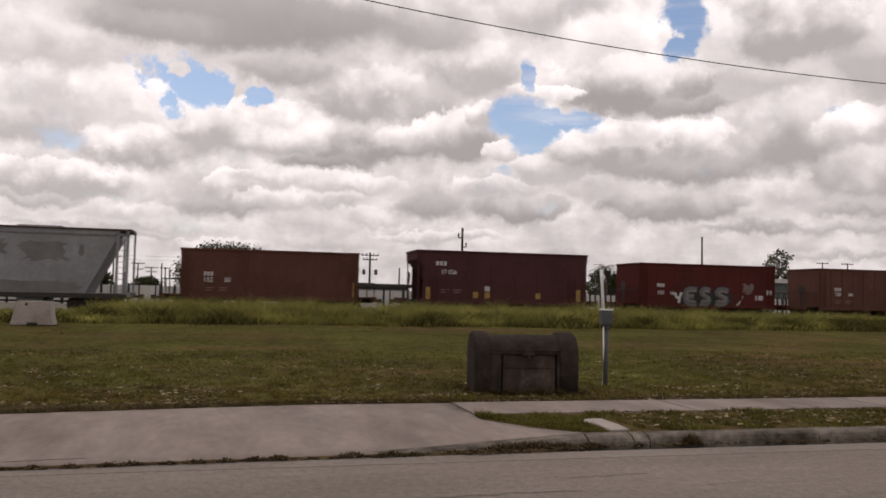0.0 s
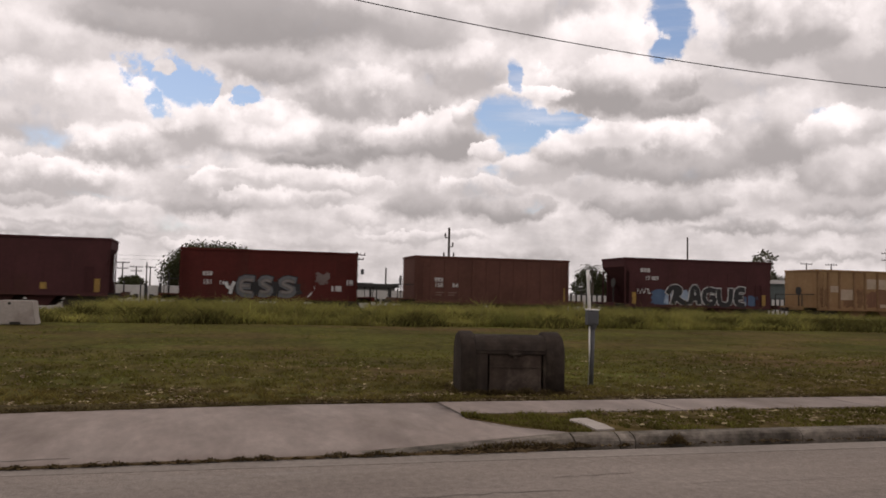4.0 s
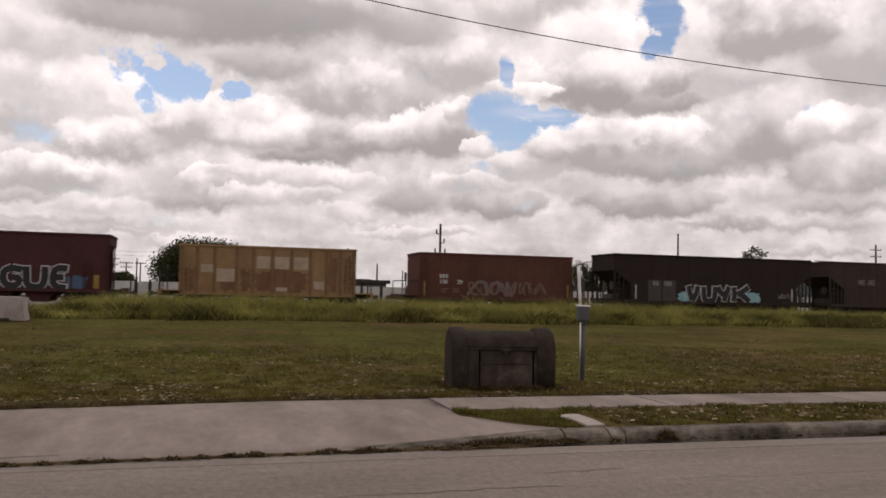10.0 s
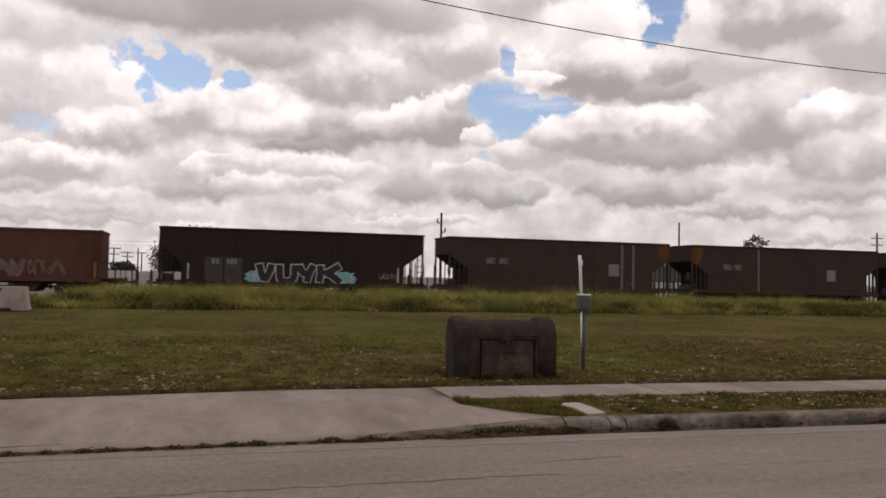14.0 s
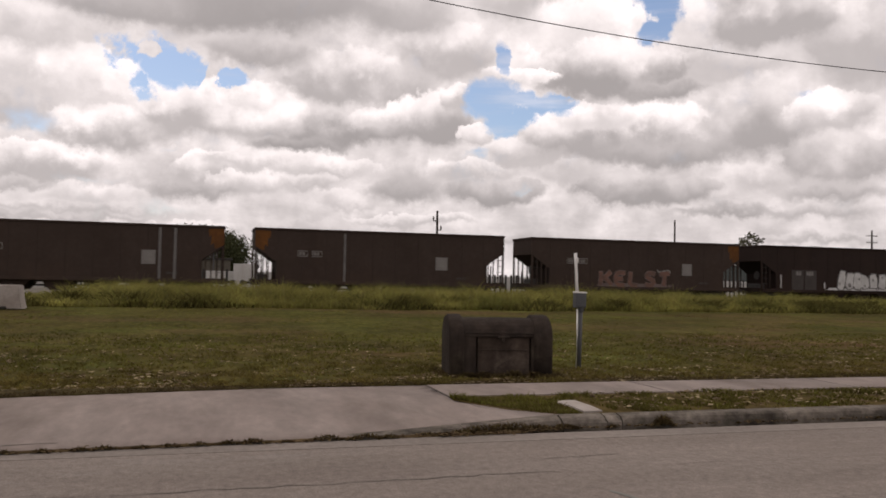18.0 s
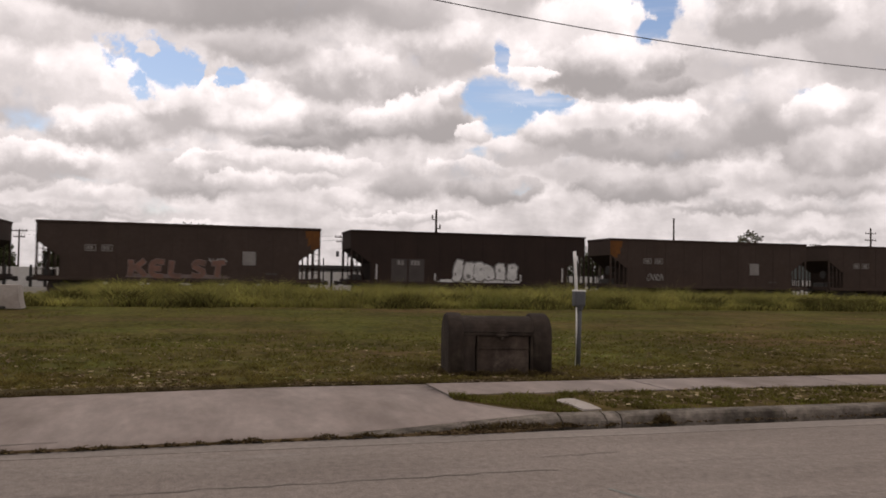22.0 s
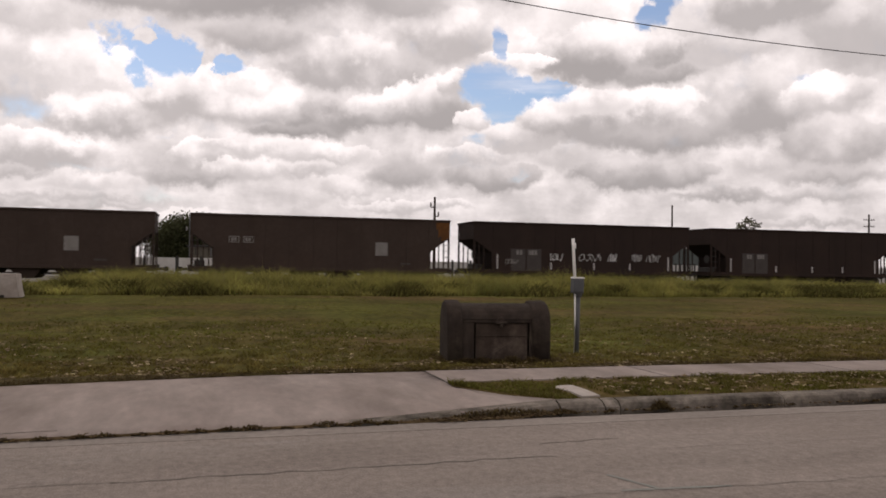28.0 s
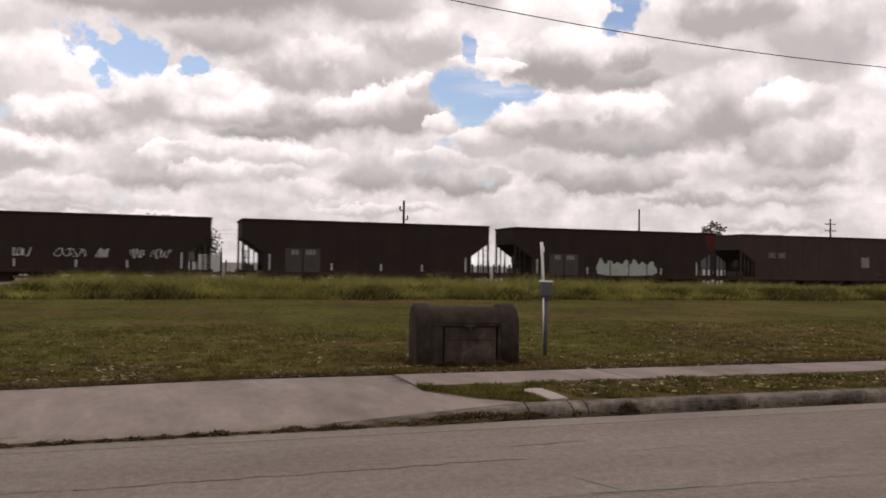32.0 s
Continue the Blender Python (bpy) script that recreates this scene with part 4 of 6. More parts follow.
def panel(car, name, x0, x1, z0, z1, mat, label="", lift=0.0):
    p = part(name, box_bm(x0, x1, NEAR - 0.014 - lift, NEAR - 0.004, z0, z1), mat, car, label)
    return p


def blob_outline(x0, x1, z0, z1, seed, k=26, rough=0.16):
    r = random.Random(seed)
    cx, cz = (x0 + x1) / 2, (z0 + z1) / 2
    out = []
    for i in range(k):
        a = 2 * math.pi * i / k
        e = 1 + r.uniform(-rough, rough)
        c, s = math.cos(a), math.sin(a)
        p = 0.55
        out.append((cx + (x1 - x0) / 2 * e * math.copysign(abs(c) ** p, c), max(z0 - 0.02, cz + (z1 - z0) / 2 * e * math.copysign(abs(s) ** p, s))))
    return out


def spray(car, x0, x1, z0, z1, mat, seed, lift=0.0, label="", rough=0.16):
    bm = prism_bm(blob_outline(x0, x1, z0, z1, seed, rough=rough), "y", NEAR - 0.008 - lift, NEAR - 0.003)
    part("graffiti", bm, mat, car, label)


def bubbles(car, x0, x1, z0, z1, count, edge_mat, fill_mat, seed, label=""):
    """Bubble letters that cannot be read: leaning rounded shapes with a rim, a body and odd counters."""
    r = random.Random(seed)
    step = (x1 - x0) / count
    for i in range(count):
        a, b_ = x0 + step * (i - r.uniform(0.0, 0.12)), x0 + step * (i + 1 + r.uniform(-0.05, 0.1))
        lo, hi = z0 + r.uniform(0, 0.1), z1 + r.uniform(-0.2, 0.1)
        k, lean = 0.075, r.uniform(-0.12, 0.18)

        def shape(m):
            return [(p + lean * (q - lo), q) for p, q in blob_outline(a + m, b_ - m, lo + m, hi - m, seed + i, 18, 0.17)]
        part("graffiti", prism_bm(shape(0), "y", NEAR - 0.024 - 0.001 * i, NEAR - 0.003), edge_mat, car, label if i == 0 else "")
        part("graffiti", prism_bm(shape(k), "y", NEAR - 0.034 - 0.001 * i, NEAR - 0.004), fill_mat, car)
        for j in range(r.choice((1, 1, 2))):
            c, zc = (a + b_) / 2 + r.uniform(-0.2, 0.2) * step, lo + (hi - lo) * r.uniform(0.25, 0.8)
            s1, s2 = step * r.uniform(0.06, 0.2), (hi - lo) * r.uniform(0.05, 0.16)
            part("graffiti", prism_bm(blob_outline(c - s1, c + s1, zc - s2, zc + s2, seed + 50 + i + 7 * j, 10, 0.35), "y", NEAR - 0.042 - 0.001 * i - 0.002 * j, NEAR - 0.004), edge_mat, car)


def scribble(car, x0, x1, z0, z1, mat, seed, strokes=5, width=0.035, lift=0.0):
    """A spray-can tag that cannot be read: looping strokes of even width."""
    r = random.Random(seed)
    step, mid, half = (x1 - x0) / strokes, (z0 + z1) / 2, (z1 - z0) / 2
    for i in range(strokes):
        a0, b0, f1, f2 = r.uniform(0, 6.28), r.uniform(0, 6.28), r.uniform(0.5, 1.1), r.uniform(0.8, 1.5)
        h, w = half * r.uniform(0.7, 1.1), step * r.uniform(0.45, 0.65)
        pts = [Vector((x0 + step * (i + 0.5) + w * math.cos(a0 + f1 * 6.28 * k / 13), mid + h * math.sin(b0 + f2 * 6.28 * k / 13))) for k in range(14)]
        bm = bmesh.new()
        vs = []
        for k, p in enumerate(pts):
            d = pts[min(k + 1, 13)] - pts[max(k - 1, 0)]
            nrm = Vector((-d.y, d.x)).normalized() * width
            y = NEAR - 0.026 - lift - 0.0004 * k - 0.001 * i
            vs.append((bm.verts.new((p.x - nrm.x, y, p.y - nrm.y)), bm.verts.new((p.x + nrm.x, y, p.y + nrm.y))))
        for (a, b), (c, d) in zip(vs, vs[1:]):
            bm.faces.new((a, c, d, b))
        part("graffiti", bm, mat, car)


STROKES = {"R": ["-.08,.6 .08,.92 .42,1.02 .7,.85 .6,.58 .3,.48", ".44,.95 .36,.5 .2,-.02", ".35,.5 .6,.22 1.12,-.02"],
           "A": [".02,0 .22,.5 .3,1 .72,1.02 .9,.5 .98,0", ".2,.36 .9,.4"],
           "G": ["1.06,.82 .5,.92 .12,.75 .08,.3 .4,.0 .85,.08 .98,.42 .55,.45"],
           "U": ["-.02,.98 .0,.5 .06,.1 .4,-.02 .8,.02 1.0,.25 1.02,1.0"],
           "E": ["1.02,.92 .3,.98 .1,.55 .2,.05 .98,-.02", ".12,.5 .8,.5"],
           "V": [".0,1 .12,.5 .32,.02 .6,.45 .75,1"],
           "Y": [".0,.98 .25,.5 .6,.52", "1,1 .72,.55 .55,0"],
           "K": [".1,1 .12,.5 .06,0", "1.0,1 .5,.6 .28,.5", ".4,.58 .75,.32 1.06,.0"],
           "L": [".2,1 .12,.5 .1,.05 .95,.0"],
           "S": [".95,.88 .4,1.0 .1,.72 .5,.52 .92,.34 .6,.0 .05,.1"],
           "T": [".0,.9 1.05,.98", ".55,.95 .5,.5 .4,.0"]}


def ribbon_bm(pts, half, y, floor_z):
    """A band of even width along smoothed points."""
    for k in range(1):
        q = [pts[0]]
        for a, b in zip(pts, pts[1:]):
            q += [a * 0.75 + b * 0.25, a * 0.25 + b * 0.75]
        pts = q + [pts[-1]]
    bm = bmesh.new()
    vs = []
    for k, p in enumerate(pts):
        d = (pts[min(k + 1, len(pts) - 1)] - pts[max(k - 1, 0)]).normalized() * half
        vs.append([bm.verts.new((p.x + s * d.y, y - 0.0002 * k, max(p.y - s * d.x, floor_z))) for s in (-1, 1)])
    for (a, b), (c, d) in zip(vs, vs[1:]):
        bm.faces.new((a, c, d, b))
    return bm


def letters(car, word, spans, z0, z1, edge_mat, fill_mat, wide, rim_w, lift=0.0):
    """Hand-sprayed capitals of thick strokes with a pale rim round a dark body."""
    for j, (ch, (a, b)) in enumerate(zip(word, spans)):
        for layer, mat in enumerate((edge_mat, fill_mat)):
            half = wide * 0.6 + (0 if layer else rim_w)
            for i, stroke in enumerate(STROKES[ch]):
                pts = [Vector([float(v) for v in p.split(",")]) for p in stroke.split()]
                pts = [Vector((a + 0.1 + p.x * (b - a - 0.2), z0 + 0.1 + p.y * (z1 - z0 - 0.2))) for p in pts]
                if layer == 0:
                    pts[0] = pts[0] + (pts[0] - pts[1]).normalized() * rim_w
                    pts[-1] = pts[-1] + (pts[-1] - pts[-2]).normalized() * rim_w
                y = NEAR - 0.022 - lift - 0.03 * layer - 0.005 * (j % 2) - 0.008 * i
                part("graffiti", ribbon_bm(pts, half, y, z0 - 0.05), mat, car, "pale rim of a large graffiti letter" if layer == 0 else "large black graffiti letter")


def underframe(car, length, body_mat, over, bays, trucks):
    """Centre sill, couplers, hopper bays and bogies below the body."""
    part("centre_sill", box_bm(-over, length + over, -0.2, 0.2, 0.72, 1.0, 0.01), M["truckside"], car)
    for s, x in ((-1, -over), (1, length + over)):
        bm = box_bm(min(x, x + s * 0.35), max(x, x + s * 0.35), -0.07, 0.07, 0.78, 0.92, 0.02)
        box_bm(min(x + s * 0.3, x + s * 0.55), max(x + s * 0.3, x + s * 0.55), -0.14, 0.14, 0.72, 0.98, 0.04, bm)
        part("coupler", bm, M["truckside"], car)
        part("end_sill", box_bm(min(x, x - s * 0.18), max(x, x - s * 0.18), -1.45, 1.45, 0.82, 1.08, 0.01), body_mat, car)
    lo, hi = trucks + 1.35, length - trucks - 1.35
    step = (hi - lo) / bays
    for i in range(bays):
        a, b = lo + i * step + 0.05, lo + (i + 1) * step - 0.05
        c = (a + b) / 2
        out = [(c - 0.85, 1.0), (c + 0.85, 1.0), (c + 0.8, 0.85), (c + 0.35, 0.3), (c - 0.35, 0.3), (c - 0.8, 0.85)]
        part("hopper_bay", prism_bm(out, "y", -1.25, 1.25), body_mat, car)
    part("brake_beam", box_bm(lo, hi, -0.05, 0.05, 0.5, 0.6, 0.01), M["truckside"], car)
    for x in (trucks, length - trucks):
        bogie(car, x)


def body_shell(car, length, top, sill, outline, mat, end_mat, slope):
    """Two side sheets with a given outline, sloping end sheets and the top chords of an open hopper."""
    for y0, y1 in ((NEAR, NEAR + 0.05), (-NEAR - 0.05, -NEAR)):
        part("side_sheet", prism_bm(outline, "y", y0, y1), mat, car)
    for s in (0, 1):
        x = [0.0, slope[0], slope[1], slope[2]]
        pts = [(x[0], top), (x[0], slope[3]), (x[1], slope[4]), (x[2], sill), (x[2] + 0.06, sill), (x[1] + 0.06, slope[4] + 0.03), (x[0] + 0.06, slope[3] + 0.03), (x[0] + 0.06, top)]
        if s:
            pts = [(length - a, b) for a, b in pts]
        part("end_sheet", prism_bm(pts, "y", NEAR + 0.05, -NEAR - 0.05), end_mat, car)
    for y in (NEAR - 0.05, -NEAR - 0.1):
        part("top_chord", box_bm(-0.03, length + 0.03, y, y + 0.15, top - 0.02, top + 0.1, 0.015), mat, car)
    for x in (-0.05, length - 0.1):
        part("end_chord", box_bm(x, x + 0.15, NEAR + 0.1, -NEAR - 0.1, top - 0.02, top + 0.095, 0.015), mat, car)
    # floor plates close the hopper
    part("floor_sheet", box_bm(0.9, length - 0.9, NEAR + 0.06, -NEAR - 0.06, sill + 0.02, sill + 0.06), M["inside"], car)
    for y0 in (NEAR - 0.05, -NEAR - 0.05):
        part("side_sill", box_bm(0.05, length - 0.05, y0, y0 + 0.1, sill - 0.16, sill + 0.02, 0.01), mat, car)


def ribs(car, xs, top, sill, mat, depth=0.07, width=0.11):
    for x in xs:
        for s in (-1, 1):
            y = NEAR - depth if s < 0 else -NEAR
            shared(("rib", mat.name, round(top, 2), round(sill, 2), depth, width), "rib", car, pose(x, NEAR - depth / 2 if s < 0 else -NEAR + depth / 2, 0),
                   lambda: box_bm(-width / 2, width / 2, -depth / 2, depth / 2, sill, top, 0.01), mat)


def aggregate_wagon(length, mat, label, rib_depth=0.03, rib_count=9):
    """Short box-sided open hopper with flat ends."""
    car = empty("hopper_wagon", pose(0, TRACK_Y, RAIL_Z))
    tagged(car, label, "railway wagon", "wagons of the train")
    top, sill = 3.43, 0.98
    outline = [(0, sill), (length, sill), (length, top), (0, top)]
    body_shell(car, length, top, sill, outline, mat, mat, (0.0, 0.01, 0, sill + 0.9, sill + 0.2))
    if rib_count:
        ribs(car, [0.12 + (length - 0.24) * i / (rib_count - 1) for i in range(rib_count)], top - 0.03, sill - 0.1, mat, rib_depth)
    underframe(car, length, mat, 1.05, 2, 1.0)
    for x, s in ((0, -1), (length, 1)):
        part("end_platform", box_bm(min(x, x + s * 0.95), max(x, x + s * 0.95), -1.4, 1.4, 1.0, 1.06), mat, car)
        for y in (-1.35, 1.31):
            part("handrail_post", box_bm(x + s * 0.93 - 0.025, x + s * 0.93 + 0.025, y, y + 0.05, 1.0, 1.85), M["darkmetal"], car)
        part("handrail", box_bm(x + s * 0.93 - 0.02, x + s * 0.93 + 0.02, -1.35, 1.36, 1.83, 1.88), M["darkmetal"], car)
        part("side_handrail", box_bm(min(x, x + s * 0.93), max(x, x + s * 0.93), -1.35, -1.31, 1.83, 1.88), M["darkmetal"], car)
    bx = -0.6
    part("brake_wheel", tube_bm([(bx, -0.6, 2.1), (bx - 0.04, -0.6, 2.1)], 0.28, 14), M["darkmetal"], car)
    part("brake_mast", box_bm(bx - 0.03, bx + 0.03, -0.63, -0.57, 1.0, 2.1), M["darkmetal"], car)
    for x in (0.3, length - 0.3):
        ladder(car, x, NEAR - 0.09, 1.0, top - 0.2, mat)
    return car


def maroon_wagon(length, label):
    """Taller aggregate hopper whose ends overhang at the top."""
    mat = M["maroon"]
    car = empty("hopper_wagon", pose(0, TRACK_Y, RAIL_Z))
    tagged(car, label, "railway wagon", "wagons of the train")
    top, sill = 3.76, 0.98
    outline = [(0.35, sill), (length - 0.15, sill), (length - 0.15, top - 0.6), (length, top - 0.35), (length, top), (0, top), (0, top - 0.3), (0.35, top - 0.65)]
    body_shell(car, length, top, sill, outline, mat, mat, (1.0, 1.7, 0, top - 0.45, top - 1.6))
    ribs(car, [0.5, 1.75, 3.1, 4.5, 5.9, 7.3, 8.7, length - 0.3], top - 0.7, sill - 0.1, mat, 0.025)
    underframe(car, length, mat, 0.75, 3, 1.0)
    for x in (0.08, 0.42, length - 0.42, length - 0.08):
        for y in (NEAR + 0.03, -NEAR - 0.09):
            part("end_post", box_bm(x - 0.035, x + 0.035, y, y + 0.06, 1.0, top - 0.3), mat, car)
    part("brake_wheel", tube_bm([(-0.25, -0.6, 2.3), (-0.29, -0.6, 2.3)], 0.28, 14), M["darkmetal"], car)
    part("brake_mast", box_bm(-0.3, -0.24, -0.63, -0.57, 0.95, 2.3), M["darkmetal"], car)
    for x in (0.65, length - 0.6):
        panel(car, "marker", x - 0.13, x + 0.13, sill + 0.05, sill + 0.75, M["yellowmark"], "yellow marker plate", 0.03)
    ladder(car, 1.0, NEAR - 0.07, 1.0, 2.4, mat)
    ladder(car, length - 1.0, NEAR - 0.07, 1.0, 2.4, mat)
    return car


def long_wagon(length, mat, label, posts=4, corner=None):
    """Long open-topped hopper with cut-away lower corners and end posts."""
    car = empty("hopper_wagon", pose(0, TRACK_Y, RAIL_Z))
    tagged(car, label, "railway wagon", "wagons of the train")
    top, sill = 3.78, 0.98
    k, a, b = 1.15, top - 0.95, top - 1.75
    outline = [(k, sill), (length - k, sill), (length - k, b), (length, a), (length, top), (0, top), (0, a), (k, b)]
    body_shell(car, length, top, sill, outline, mat, mat, (k, k + 0.25, 0, a, b))
    ribs(car, [k + 0.1 + (length - 2 * k - 0.2) * i / 9 for i in range(10)], top - 0.05, sill - 0.1, mat, 0.02, 0.07)
    underframe(car, length, mat, 0.12, 4, 1.75)
    for e in (0, 1):
        for j in range(posts):
            x = 0.06 + j * 0.3 if posts > 2 else 0.06 + j * 0.6
            z1 = a + 0.02 if j == 0 else a + 0.05 - (x / k) * (a - b)
            for y in (NEAR, -NEAR - 0.07):
                xx = length - x if e else x
                w = 0.055 if j == 0 else 0.03
                part("end_post", box_bm(xx - w, xx + w, y, y + 0.07, 1.0, z1), mat, car)
        x0, x1 = (0.0, k) if not e else (length - k, length)
        part("end_platform", box_bm(x0, x1, -1.4, 1.4, 0.98, 1.04), mat, car)
        xe = length - 0.05 if e else 0.05
        for z in (1.35, 1.7, 2.05, 2.4):
            part("grab_iron", box_bm(min(xe, xe + (-0.4 if e else 0.4)), max(xe, xe + (-0.4 if e else 0.4)), NEAR - 0.03, NEAR, z, z + 0.03), M["darkmetal"], car)
        if corner and (corner == "both" or (corner == "left") != bool(e)):
            c = [(0.02, top - 0.06), (0.85, top - 0.06), (0.8, top - 0.5), (0.68, top - 0.4), (0.7, top - 0.95), (0.55, top - 0.8), (0.5, b + 0.62), (0.3, b + 0.68), (0.02, a + 0.05)]
            if e:
                c = [(length - p, q) for p, q in c]
            part("rust_stain", prism_bm(c, "y", NEAR - 0.006, NEAR - 0.002), M["orange"] if mat.name != M["black"].name else M["red"], car, "rusty coloured corner")
    part("brake_wheel", tube_bm([(0.3, -0.7, 1.9), (0.26, -0.7, 1.9)], 0.28, 14), M["darkmetal"], car)
    part("brake_rigging", box_bm(0.2, 0.75, -0.9, 0.2, 1.04, 1.35, 0.03), M["darkmetal"], car)
    return car


def covered_wagon(length):
    """Grey covered hopper at the head of what is seen."""
    mat = M["grey"]
    car = empty("covered_hopper", pose(0, TRACK_Y, RAIL_Z))
    tagged(car, "weathered grey covered hopper wagon with peeling paint", "railway wagon", "wagons of the train")
    top, sill = 4.3, 0.95
    k, a, b = 2.1, top - 0.55, top - 2.9
    side = [(k, sill), (length - k, sill), (length - k + 0.2, b), (length - 0.7, a), (length - 0.7, top), (0.7, top), (0.7, a), (k - 0.2, b)]
    for y0, y1 in ((NEAR, NEAR + 0.05), (-NEAR - 0.05, -NEAR)):
        part("side_sheet", prism_bm(side, "y", y0, y1), mat, car)
    for e in (0, 1):
        pts = [(0.7, top), (0.7, a), (k - 0.2, b), (k, sill), (k + 0.06, sill), (k - 0.14, b), (0.76, a), (0.76, top)]
        if e:
            pts = [(length - p, q) for p, q in pts]
        part("end_sheet", prism_bm(pts, "y", NEAR + 0.05, -NEAR - 0.05), mat, car)
        for x in (0.08, 0.62):
            xx = length - x if e else x
            for y in (NEAR, -NEAR - 0.08):
                part("end_post", box_bm(xx - 0.05, xx + 0.05, y, y + 0.08, 0.95, top + 0.1), mat, car)
        xe = (0.0, 0.75) if not e else (length - 0.75, length)
        part("end_rail", box_bm(xe[0], xe[1], NEAR, NEAR + 0.06, top - 0.28, top - 0.2), mat, car)
        part("end_platform", box_bm(*((0, k) if not e else (length - k, length)), -1.4, 1.4, 0.95, 1.02), mat, car)
        ladder(car, length - 0.35 if e else 0.35, NEAR + 0.02, 1.0, top, mat)
    roof = [(-1.62, top), (1.62, top), (1.62, top + 0.06), (0.6, top + 0.16), (-0.6, top + 0.16), (-1.62, top + 0.06)]
    part("roof", prism_bm(roof, "x", 0.0, length), M["inside"], car)
    part("side_sill", box_bm(0.3, length - 0.3, NEAR - 0.04, NEAR + 0.06, sill - 0.2, sill + 0.04), M["truckside"], car)
    part("upper_band", box_bm(0.7, length - 0.7, NEAR - 0.03, NEAR, top - 0.3, top - 0.22), M["strip"], car)
    for i in range(3):
        x0 = 2.4 + i * (length - 4.8) / 3
        part("roof_hatch", box_bm(x0 + 0.4, x0 + 2.6, -0.3, 0.3, top + 0.14, top + 0.24, 0.03), mat, car)
    underframe(car, length, mat, 0.1, 3, 1.75)
    for i, (x0, x1, z0, z1) in enumerate(((length - 7.0, length - 5.9, 2.9, 3.65), (length - 5.2, length - 3.0, 2.6, 3.6), (length - 11.5, length - 8.6, 2.6, 3.65))):
        spray(car, x0, x1, z0, z1, M["primer"], 40 + i, 0.0, "bare dark patch of peeled paint", 0.3)
    spray(car, length - 2.45, length - 2.2, 2.9, 3.6, M["primer"], 47, 0.0, "bare dark patch of peeled paint", 0.3)
    spray(car, 2.0, length - 2.2, 0.98, 1.6, M["primer"], 48, 0.0, "dark grime along the bottom", 0.12)
    return car


def data_marks(car, first, x, z, mat, count=2):
    """Small stencilled data lines, too small to read."""
    for i in range(count):
        for j in range(2):
            panel(car, "stencil_bar", x + i * 0.75, x + i * 0.75 + 0.5 - 0.12 * j, z - j * 0.14, z - j * 0.14 + 0.06, mat)


CARS = []


def put(car, s):
    CARS.append((car, s))
    car.location.x = s - rolled(0)


def mark_bars(car, x, z, w, h, mat, count=3):
    """Reporting initials as plain bars."""
    for i in range(count):
        panel(car, "initial_bar", x + i * w * 1.35, x + i * w * 1.35 + w, z, z + h, mat, lift=0.018)


